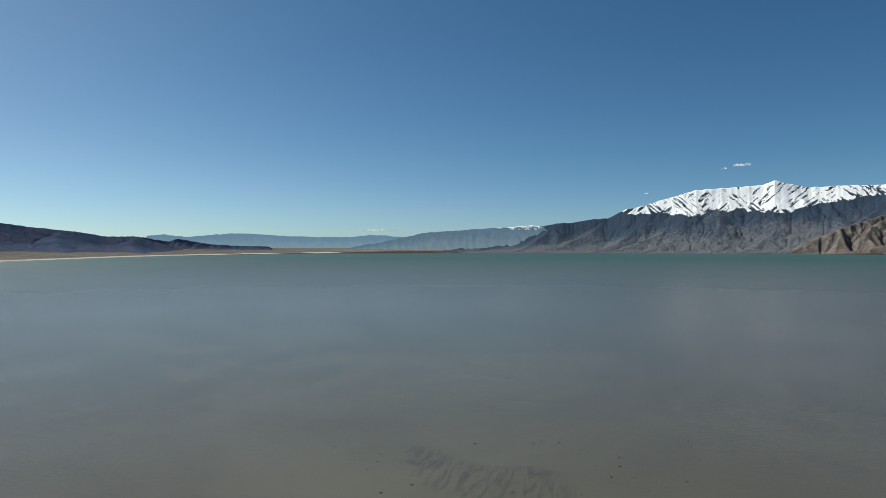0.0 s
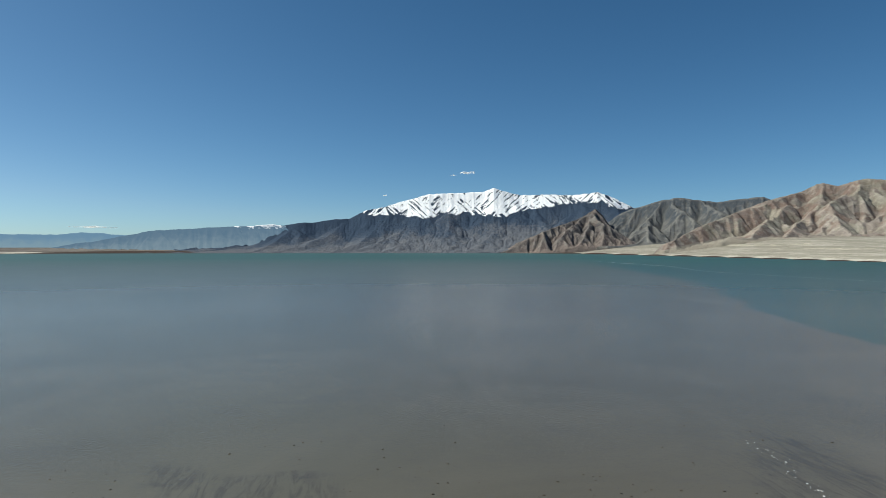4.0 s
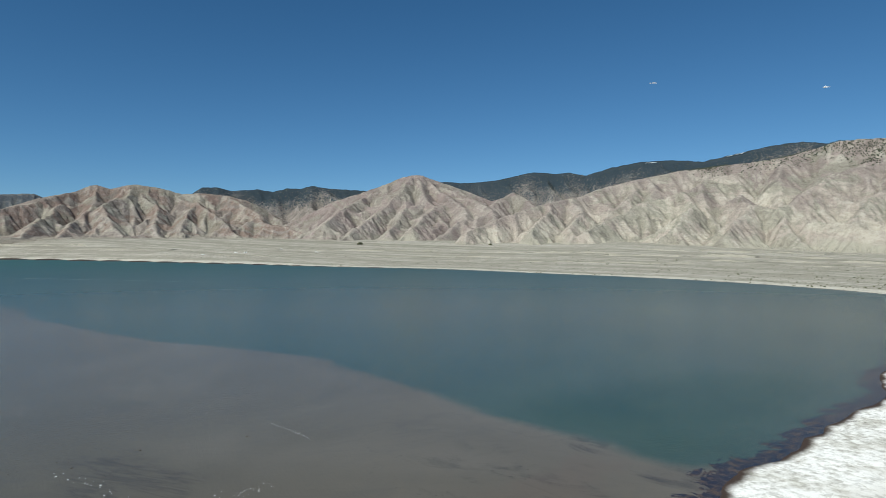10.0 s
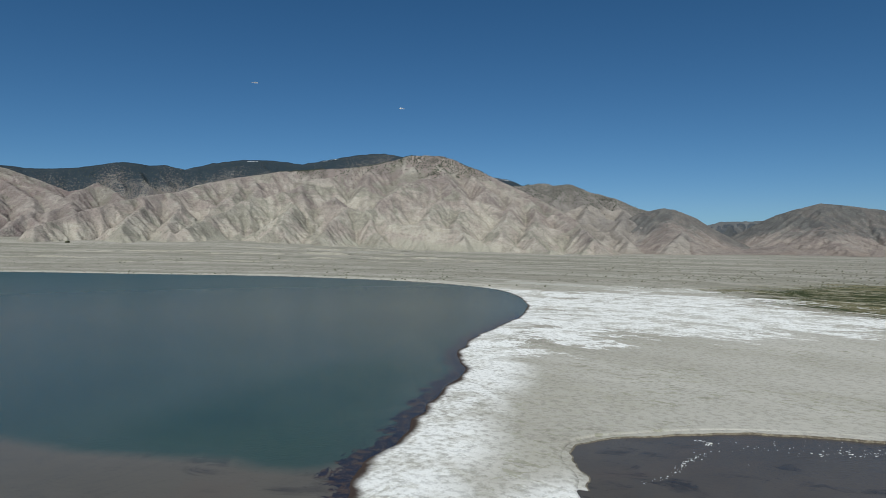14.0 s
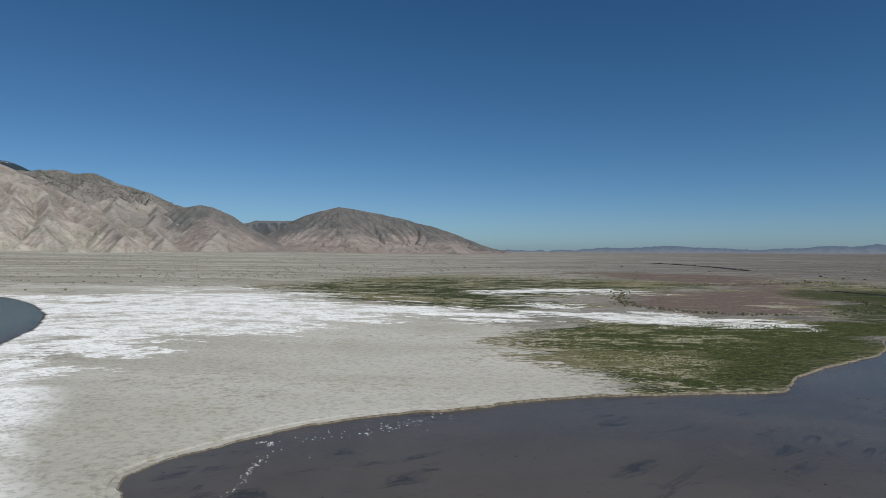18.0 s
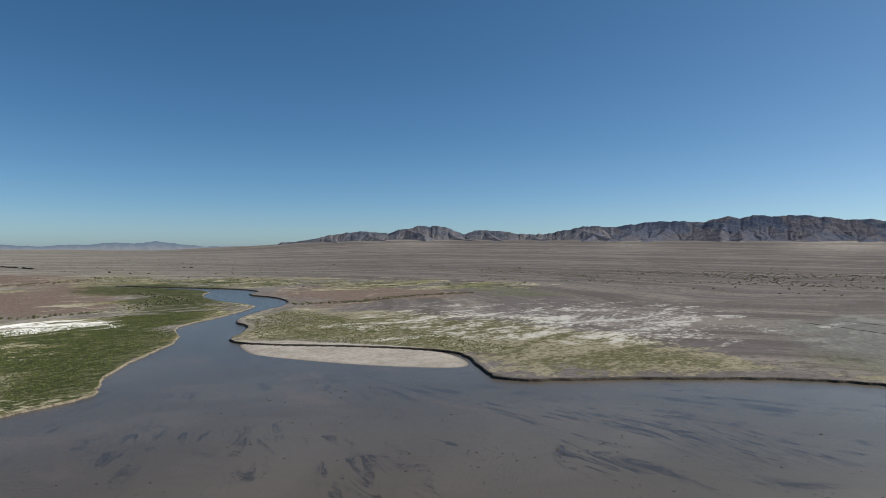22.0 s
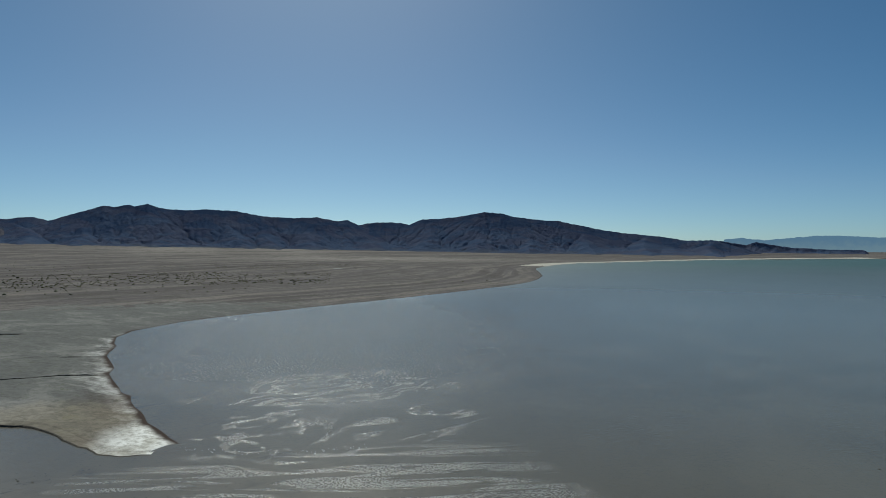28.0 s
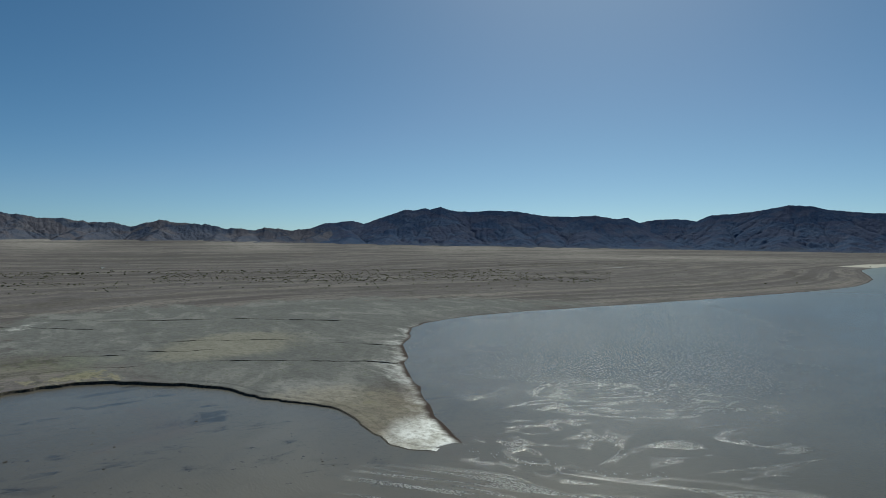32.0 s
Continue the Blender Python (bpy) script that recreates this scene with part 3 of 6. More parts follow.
def water_material():
    m, tree, b = build("turbid_water", 0.16, 0.32)
    b.inputs["IOR"].default_value = 1.33
    n = Nodes(tree)
    wide = n.noise(0.012, 5, 0.55, None, 1.5)
    mid = n.noise(1.0, 6, 0.6, n.scaled((0.03, 0.07, 0.05), -30), 1.2)
    wisp = n.noise(1.0, 7, 0.62, n.scaled((0.05, 0.13, 0.05), -55), 2.2)
    silt = n.mix(n.step(wide, 0.3, 0.7), (0.099, 0.094, 0.068), (0.123, 0.116, 0.087))
    mouth = n.mix(n.step(wide, 0.35, 0.65), (0.084, 0.070, 0.056), (0.106, 0.090, 0.074))
    silt = n.mix(n.attr("mouth"), silt, mouth)
    # Scales the silt colour up or down by bearing.
    by_bearing = n.t.nodes.new("ShaderNodeVectorMath")
    by_bearing.operation = "SCALE"
    n.put(by_bearing.inputs[0], silt)
    n.put(by_bearing.inputs["Scale"], n.attr("silt"))
    silt = by_bearing.outputs[0]
    silt = n.mix(n.math("MULTIPLY", n.step(mid, 0.5, 0.70), 0.22), silt, (0.070, 0.066, 0.060))
    fleck = n.math("MULTIPLY", n.step(wisp, 0.53, 0.63), n.math("SUBTRACT", 1.0, n.attr("far"), True))
    silt = n.mix(n.math("MULTIPLY", fleck, n.math("ADD", 0.03, n.math("MULTIPLY", n.attr("mouth"), 0.08))), silt, (0.050, 0.048, 0.045))
    bars = n.math("MULTIPLY", n.step(n.math("ADD", n.attr("bars"), n.math("MULTIPLY", n.math("SUBTRACT", mid, 0.5), 14.0)), -2.0, 3.0), n.step(n.noise(1.0, 6, 0.65, n.scaled((0.10, 0.55, 0.2), 75), 1.6), 0.42, 0.62))
    silt = n.mix(n.math("MULTIPLY", bars, 0.5), silt, (0.042, 0.037, 0.032))
    # dark feathers of mud that fan out from the river
    fan = n.t.nodes.new("ShaderNodeCombineXYZ")
    n.put(fan.inputs[0], n.math("MULTIPLY", n.attr("fan_across"), 0.26))
    n.put(fan.inputs[1], n.math("MULTIPLY", n.attr("fan_along"), 0.05))
    feather = n.noise(1.0, 8, 0.7, fan.outputs[0], 0.9)
    plumes = n.step(n.math("ADD", n.math("MULTIPLY", n.noise(0.035, 4, 0.6, None, 1.0), 1.0), n.math("MULTIPLY", bars, 0.12)), 0.50, 0.62)
    shed = n.math("MULTIPLY", n.math("MULTIPLY", n.step(feather, 0.50, 0.60), plumes), n.attr("shoal"))
    silt = n.mix(n.math("MULTIPLY", shed, 0.8), silt, (0.030, 0.027, 0.025))
    silt = n.mix(n.math("MULTIPLY", n.math("MULTIPLY", n.step(n.noise(0.9, 3, 0.6), 0.63, 0.67), n.step(feather, 0.46, 0.56)), n.math("MULTIPLY", n.attr("shoal"), 0.7)), silt, (0.030, 0.024, 0.02))
    silt = n.mix(n.math("MULTIPLY", n.math("MULTIPLY", n.step(n.noise(0.02, 4, 0.6, None, 1.2), 0.55, 0.68), n.attr("shoal")), 0.45), silt, (0.115, 0.085, 0.065))
    clear = n.mix(n.step(wide, 0.3, 0.7), (0.021, 0.047, 0.038), (0.036, 0.064, 0.048))
    lobe = n.math("ADD", n.attr("lobe"), n.math("MULTIPLY", n.math("SUBTRACT", n.noise(0.03, 5, 0.6, None, 1.0), 0.5), 22.0))
    clear = n.mix(n.step(lobe, -1.5, 16.0), n.mix(0.4, clear, (0.066, 0.088, 0.080)), clear)
    edge = n.math("ADD", n.attr("clear"), n.math("MULTIPLY", n.math("SUBTRACT", n.noise(0.02, 4), 0.5), 18.0))
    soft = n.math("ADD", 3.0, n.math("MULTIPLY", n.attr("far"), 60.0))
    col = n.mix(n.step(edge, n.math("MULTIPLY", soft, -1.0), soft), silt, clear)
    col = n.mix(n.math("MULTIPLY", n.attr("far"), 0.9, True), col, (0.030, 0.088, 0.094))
    weed = n.step(n.math("ADD", n.attr("weed"), n.math("MULTIPLY", n.math("SUBTRACT", n.noise(0.16, 7, 0.68, None, 1.2), 0.5), 17.0)), 0.0, 0.7)
    col = n.mix(n.math("MULTIPLY", weed, 0.9), col, n.mix(n.step(n.noise(0.5, 4), 0.4, 0.65), (0.014, 0.014, 0.026), (0.07, 0.046, 0.032)))
    n.put(b.inputs["Base Color"], col)
    # ripples: small everywhere, steep and short where the current swirls
    swirl = n.noise(1.0, 4, 0.5, n.scaled((0.028, 0.05, 0.05), 100), 2.2)
    thread = n.step(n.math("ABSOLUTE", n.math("SUBTRACT", swirl, 0.52)), 0.055, 0.0)
    pool = n.step(n.noise(1.0, 4, 0.6, n.scaled((0.04, 0.04, 0.05), 20), 1.5), 0.43, 0.56)
    strong = n.math("MULTIPLY", n.step(n.attr("swirl"), -8.0, 6.0), n.math("MULTIPLY", thread, pool))
    sheen = n.noise(1.0, 5, 0.6, n.scaled((0.03, 0.22, 0.05), 55), 1.2)
    strong = n.math("MAXIMUM", strong, n.math("MULTIPLY", n.step(n.attr("glare"), -6.0, 5.0), n.step(sheen, 0.47, 0.56)))
    faint = n.step(n.math("ADD", n.attr("shimmer"), n.math("MULTIPLY", n.math("SUBTRACT", n.noise(0.02, 4, 0.6), 0.5), 120.0)), -45.0, 50.0)
    spark = n.step(n.noise(2.8, 3, 0.7), 0.44, 0.56)
    dots = n.step(n.noise(1.5, 3, 0.75), 0.54, 0.60)
    lively = n.math("ADD", n.math("MULTIPLY", strong, n.math("ADD", 0.12, spark)), n.math("MULTIPLY", n.math("MULTIPLY", faint, dots), 0.9), True)
    n.put(b.inputs["Roughness"], n.math("ADD", n.math("ADD", 0.21, n.math("MULTIPLY", n.attr("far"), 0.36)), n.math("MULTIPLY", lively, 0.16)))
    n.put(b.inputs["Specular IOR Level"], n.math("ADD", n.math("SUBTRACT", 0.34, n.math("MULTIPLY", n.attr("mouth"), 0.10)), n.math("MULTIPLY", lively, 2.3)))
    wave = n.math("ADD", n.noise(1.0, 3, 0.6, n.scaled((0.9, 1.6, 1.0), 30)), n.math("MULTIPLY", n.noise(3.4, 2), 0.5))
    chop = n.math("MULTIPLY", n.noise(2.4, 2, 0.6), n.math("MULTIPLY", lively, 5.0))
    n.put(b.inputs["Normal"], n.bump(n.math("ADD", wave, chop), 0.05, 1.0))
    return m


def rock_material(name, low, high, forest=0.0, forest_from=0.6, snow=0.0, warm=(0.3, 0.2, 0.15), warm_share=0.0, tree=(0.035, 0.045, 0.035), scrub=0.2, contrast=1.0, sage=0.0, apron=None):
    m, tr, b = build(name, 1.0, 0.0)
    n = Nodes(tr)
    v, r = n.attr("v"), n.attr("ridge")
    wide, mid, fine = n.noise(0.004, 6), n.noise(0.018, 8, 0.65), n.noise(0.075, 8, 0.8)
    col = n.mix(n.step(n.math("ADD", v, n.math("MULTIPLY", n.math("SUBTRACT", wide, 0.5), 2.2)), 0.2, 0.8), low, high)
    if warm_share:
        col = n.mix(n.math("MULTIPLY", n.step(n.noise(0.0045, 7, 0.6, None, 1.2), 0.47, 0.54), warm_share * 1.3, True), col, warm)
    if sage:
        col = n.mix(n.math("MULTIPLY", n.step(n.noise(0.0035, 7, 0.6, None, 1.6), 0.51, 0.57), sage * 1.5, True), col, (0.245, 0.242, 0.195))
        col = n.mix(n.math("MULTIPLY", n.step(n.noise(0.006, 7, 0.62, None, 2.0), 0.55, 0.62), sage * 0.9, True), col, (0.52, 0.49, 0.425))
    col = n.mix(n.math("MULTIPLY", n.step(mid, 0.5, 0.62), 0.3 * contrast), col, n.mix(0.5, col, (0.46, 0.43, 0.38)))
    col = n.mix(n.math("MULTIPLY", n.step(n.attr("wash"), 3.6, 5.2), 0.14 * contrast), col, n.mix(0.6, col, (0.50, 0.465, 0.40)))
    if scrub:
        col = n.mix(n.math("MULTIPLY", n.step(n.math("ADD", r, n.math("MULTIPLY", n.math("SUBTRACT", mid, 0.5), 0.5)), 0.44, 0.30), scrub), col, (0.125, 0.115, 0.088))
        col = n.mix(n.math("MULTIPLY", n.step(n.math("ADD", r, n.math("MULTIPLY", n.math("SUBTRACT", fine, 0.5), 0.7)), 0.62, 0.78), 0.2), col, n.mix(0.6, col, (0.52, 0.49, 0.43)))
    bands = n.noise(1.0, 6, 0.7, n.scaled((0.006, 0.006, 0.07)))
    col = n.mix(n.math("MULTIPLY", n.step(bands, 0.52, 0.62), 0.22 * contrast), col, n.mix(0.5, col, (0.05, 0.045, 0.042)))
    col = n.mix(n.math("MULTIPLY", n.step(fine, 0.50, 0.40), 0.30 * contrast), col, n.mix(0.6, col, (0.03, 0.03, 0.03)))
    col = n.mix(n.math("MULTIPLY", n.step(fine, 0.56, 0.66), 0.35 * contrast), col, n.mix(0.5, col, (0.5, 0.47, 0.43)))
    col = n.mix(n.math("MULTIPLY", n.step(n.noise(0.13, 5, 0.8), 0.54, 0.60), 0.40 * contrast), col, n.mix(0.7, col, (0.05, 0.048, 0.04)))
    if scrub:
        crop = n.noise(0.013, 9, 0.72, None, 0.8)
        col = n.mix(n.math("MULTIPLY", n.step(crop, 0.55, 0.60), 0.5 * min(contrast, 1.0)), col, n.mix(0.6, col, (0.075, 0.062, 0.058)))
        col = n.mix(n.math("MULTIPLY", n.step(crop, 0.45, 0.39), 0.3 * min(contrast, 1.0)), col, n.mix(0.5, col, (0.50, 0.475, 0.42)))
    if apron:
        foot_ = n.math("ADD", v, n.math("MULTIPLY", n.math("SUBTRACT", n.noise(0.006, 6, 0.6), 0.5), 0.55))
        col = n.mix(n.math("MULTIPLY", n.step(foot_, 0.10, 0.0), 0.85), col, apron)
    grain = n.noise(0.33, 4, 0.75)
    col = n.mix(n.math("MULTIPLY", n.step(grain, 0.52, 0.62), 0.45 * min(contrast, 1.0)), col, n.mix(0.65, col, (0.06, 0.06, 0.048)))
    col = n.mix(n.math("MULTIPLY", n.step(grain, 0.46, 0.38), 0.35 * min(contrast, 1.0)), col, n.mix(0.5, col, (0.56, 0.53, 0.48)))
    if forest:
        cover = n.math("ADD", n.math("ADD", v, n.math("MULTIPLY", n.math("SUBTRACT", wide, 0.5), 0.9)), n.math("MULTIPLY", n.math("SUBTRACT", fine, 0.5), 2.2))
        col = n.mix(n.math("MULTIPLY", n.step(cover, forest_from - 0.12, forest_from + 0.12), forest), col, tree)
    if snow:
        lie = n.math("ADD", n.math("SUBTRACT", v, n.math("MULTIPLY", r, 0.33)), n.math("MULTIPLY", n.math("SUBTRACT", mid, 0.5), 0.5))
        col = n.mix(n.step(lie, snow - 0.02, snow + 0.03), col, (0.86, 0.88, 0.92))
    n.put(b.inputs["Base Color"], col)
    n.put(b.inputs["Normal"], n.bump(n.math("ADD", n.math("MULTIPLY", fine, 1.6), n.math("MULTIPLY", mid, 3.0)), 7.0, 0.25 + 0.45 * min(contrast, 1.0)))
    return m


GROUND = ground_material()
WATER_MAT = water_material()

# ---- ground and water ----
steps = np.arange(24.0, 0.392, -0.058)
radii = np.concatenate([[0.01, 15, 30, 45, 58, 68], EYE / np.tan(np.radians(steps))])
gx, gy = polar(1080, radii)
gz, zones = land(gx, gy)
ground = new("ground", grid_mesh("ground", gx, gy, gz, True, zones, GROUND))
tagged(ground, "dry valley floor of gravel, salt crust and meadow", "ground", kind="structure")

wr = np.concatenate([[0.01, 20, 40, 60], EYE / np.tan(np.radians(np.arange(24.0, 0.395, -0.16)))])
wx, wy = polar(480, wr)
plume = np.concatenate([rounded(PLUME), [(100, -300), (3000, -300), (4000, 3000)]])
wX, wY = wx.ravel(), wy.ravel()
wr_, waz = np.hypot(wX, wY), np.degrees(np.arctan2(wX, wY)) % 360
stain = {
    "clear": signed(wX, wY, plume),
    "mouth": np.interp(waz, [0, 60, 110, 135, 200, 260, 300, 335, 360], [0.15, 0.55, 0.7, 1, 1, 0.7, 0.6, 0.4, 0.15]),
    "far": np.clip((wr_ - 380) / 1700, 0, 1) ** 0.8,
    "lobe": signed(wX, wY, LOBE),
    # factor on the silt colour, set by bearing
    "silt": np.interp(waz, [0, 30, 60, 80, 100, 125, 160, 190, 222, 240, 262, 290, 330, 360], [1, 0.86, 1.03, 1.08, 1.14, 0.9, 0.82, 0.86, 0.86, 1.0, 1.25, 1.12, 1, 1]),
    "fan_across": 130 * np.arctan2(wX + 66 - 0.3 * (wY + 200), wY + 215 + 0.3 * (wX + 66)),
    "fan_along": np.hypot(wX + 66, wY + 200),
    "shoal": np.clip((260 - np.hypot(wX + 40, wY + 120)) / 120, 0, 1) * np.clip((70 - wY) / 60, 0.04, 1),
    "bars": np.max([signed(wX, wY, loop) for loop in MUDBARS], 0),
    "weed": 4.6 - line_distance(wX, wY, spit_line[:-12]),
    "swirl": signed(wX, wY, SWIRL),
    "glare": signed(wX, wY, GLARE),
    "shimmer": signed(wX, wY, SHIMMER),
}
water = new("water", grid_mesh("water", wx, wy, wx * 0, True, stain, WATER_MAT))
tagged(water, "calm lake and river mouth, brown silt beside teal water", "lake", kind="structure")


def bank(name, line, label, tall, earth):
    """A cut earth bank along a line, land to the left of its way."""
    p = rounded(line, rounds=1)
    seg = np.hypot(*np.diff(p, axis=0).T)
    s = np.concatenate([[0], np.cumsum(seg)])
    step = 0.8
    ss = np.arange(0, s[-1], step)
    p = np.stack([np.interp(ss, s, p[:, 0]), np.interp(ss, s, p[:, 1])], 1)
    t = np.gradient(p, axis=0)
    t /= np.hypot(t[:, 0], t[:, 1])[:, None] + 1e-9
    nrm = np.stack([-t[:, 1], t[:, 0]], 1)
    if -signed(p[:, 0] + nrm[:, 0] * 3, p[:, 1] + nrm[:, 1] * 3, WATER).mean() < 0:
        nrm = -nrm
    wob = (fbm(ss / 3.0, ss * 0, 31, 4) - 0.5) * 1.6
    r = np.hypot(p[:, 0], p[:, 1])
    width = 2.2 + 0.010 * r
    top = tall * np.clip((ss[-1] - ss) / 90, 0.06, 1) + 0.10 * tall * (fbm(ss / 9, ss * 0 + 4, 33, 3) - 0.5)
    offs = [(-0.35 - 0.5 * vnoise(ss / 1.2, ss * 0 + 9, 3), -0.25 + 0 * ss), (0.0 * ss - 0.1, top * 0.45), (0.0 * ss, top * 0.9), (0.18 + 0 * ss, top), (0.4 * width, top + 0.01), (width * 0.95, top - 0.1)]
    rows = [(p + nrm * (o + wob * (k < 4))[:, None], z) for k, (o, z) in enumerate(offs)]
    px = np.stack([q[:, 0] for q, _ in rows])
    py = np.stack([q[:, 1] for q, _ in rows])
    pz = np.stack([z for _, z in rows])
    _, at = land(px, py)
    at["sd"] = np.maximum(at["sd"], 4.0)
    me = grid_mesh(name, px, py, pz, False, at, GROUND)
    me.materials.append(earth)
    idx = np.zeros(len(me.polygons), np.int32)
    idx[: 3 * (px.shape[1] - 1)] = 1
    me.polygons.foreach_set("material_index", idx)
    return tagged(new(name, me), label, "bank", kind="structure")


def bank_material(name, low, high):
    m, tree, b = build(name, 0.85, 0.2)
    n = Nodes(tree)
    n.put(b.inputs["Base Color"], n.mix(n.step(n.noise(1.6, 5), 0.35, 0.7), low, high))
    n.put(b.inputs["Normal"], n.bump(n.noise(2.5, 5), 0.3))
    return m


# Bank earth in two tones: dark for the shaded face, pale for the sunlit.
DARK_EARTH = bank_material("shade_dark_earth", (0.03, 0.025, 0.02), (0.10, 0.085, 0.065))
PALE_EARTH = bank_material("sunlit_pale_earth", (0.09, 0.075, 0.055), (0.26, 0.23, 0.17))
bank("bank", (MUD + LBANK)[::-1], "low crumbling earth bank edging the salt flat", 0.42, PALE_EARTH)
bank("bank", RBANK + EBANK, "dark undercut earth bank edging the mud flat", 0.7, DARK_EARTH)


# ---- hills and mountains ----
def worn(z, fixed, steps, strength, talus):
    """Let water cut valleys into a slope of square cells; talus: the steepest rise per cell."""
    rows, cols = z.shape
    near_by = [(-1, 0), (1, 0), (0, -1), (0, 1), (-1, -1), (-1, 1), (1, -1), (1, 1)]
    flat = np.arange(z.size).reshape(z.shape)
    padded = np.pad(flat, 1, mode="edge")
    others = np.stack([padded[1 + i : 1 + i + rows, 1 + j : 1 + j + cols] for i, j in near_by])
    dist = np.array([math.hypot(i, j) for i, j in near_by])[:, None, None]
    flow = np.ones(z.size)
    for _ in range(steps):
        fall = (z[None] - z.ravel()[others]) / dist
        best = fall.argmax(0)[None]
        slope = np.maximum(np.take_along_axis(fall, best, 0)[0], 0)
        to = np.take_along_axis(others, best, 0)[0].ravel()
        to = np.where(slope.ravel() > 0, to, -1)
        for _ in range(4):
            flow = 1 + np.bincount(to[to >= 0], flow[to >= 0], z.size)
        cut = np.minimum(strength * np.maximum(np.sqrt(flow).reshape(z.shape) - 1.4, 0) * slope, 0.3 * slope)
        cut = cut + np.maximum(slope - talus, 0) * 0.25
        z = np.where(fixed, z, z - cut)
    return z, flow.reshape(z.shape)


def finer(a, rows, cols):
    """A smooth larger version of a grid."""
    y, x = np.linspace(0, a.shape[0] - 1, rows), np.linspace(0, a.shape[1] - 1, cols)
    i, j = np.minimum(y.astype(int), a.shape[0] - 2), np.minimum(x.astype(int), a.shape[1] - 2)
    fy, fx = (y - i)[:, None], (x - j)[None]
    return (a[i][:, j] * (1 - fx) + a[i][:, j + 1] * fx) * (1 - fy) + (a[i + 1][:, j] * (1 - fx) + a[i + 1][:, j + 1] * fx) * fy


def blurred(a, n):
    for axis in (0, 1):
        p = np.pad(a, [(n, n) if k == axis else (0, 0) for k in (0, 1)], mode="edge").cumsum(axis)
        p = np.insert(p, 0, 0, axis)
        size = a.shape[axis]
        a = (np.take(p, np.arange(size) + 2 * n + 1, axis) - np.take(p, np.arange(size), axis)) / (2 * n + 1)
    return a


SLOPES = {}


def spread(lines, near, far, base_at, seed, reach=1.0):
    """Side ridges that branch off the main ones, left and right in turn, and run down to the valleys."""
    pick, out = random.Random(seed), []
    pace = 0.15 * (far - near)
    for line in lines:
        side = pick.choice((-1, 1))
        left = pick.uniform(0.3, 1.0) * pace
        for p, q in zip(line[:-1], line[1:]):
            way = q[:2] - p[:2]
            run = float(np.hypot(*way)) + 1e-6
            while left < run:
                at = p + (q - p) * left / run
                up = at[2] - base_at(at[0], at[1])
                if up > 12:
                    turn = side * radians(pick.uniform(38, 68))
                    c, s_ = math.cos(turn), math.sin(turn)
                    d = np.array([way[0] * c - way[1] * s_, way[0] * s_ + way[1] * c]) / run
                    size = up * pick.uniform(1.1, 2.2) * reach
                    bend = np.array([-d[1], d[0]]) * size * pick.uniform(-0.16, 0.16)
                    mid, end = at[:2] + d * size * 0.5 + bend, at[:2] + d * size
                    out.append(np.array([(at[0], at[1], at[2] - 0.02 * up), (mid[0], mid[1], at[2] - up * pick.uniform(0.36, 0.5)), (end[0], end[1], at[2] - up * 0.98)]))
                side = -side
                left += pace * pick.uniform(0.6, 1.3)
            left -= run
    return out


def crests(X, Y, lines, steep, blunt):
    """The height of slopes that fall to both sides of every ridge line."""
    z = np.full(X.shape, -1e9)
    for line in lines:
        for p, q in zip(line[:-1], line[1:]):
            room = 30 + max(p[2], q[2]) / steep
            i0, i1 = np.searchsorted(Y[:, 0], (min(p[1], q[1]) - room, max(p[1], q[1]) + room))
            j0, j1 = np.searchsorted(X[0], (min(p[0], q[0]) - room, max(p[0], q[0]) + room))
            if i1 <= i0 or j1 <= j0:
                continue
            x, y = WARP[0][i0:i1, j0:j1], WARP[1][i0:i1, j0:j1]
            dx, dy = q[0] - p[0], q[1] - p[1]
            t = np.clip(((x - p[0]) * dx + (y - p[1]) * dy) / (dx * dx + dy * dy + 1e-9), 0, 1)
            d = np.hypot(x - p[0] - t * dx, y - p[1] - t * dy)
            h = p[2] + t * (q[2] - p[2]) - steep * (np.sqrt(d * d + blunt * blunt) - blunt)
            np.maximum(z[i0:i1, j0:j1], h, out=z[i0:i1, j0:j1])
    return z


WARP = [None, None]


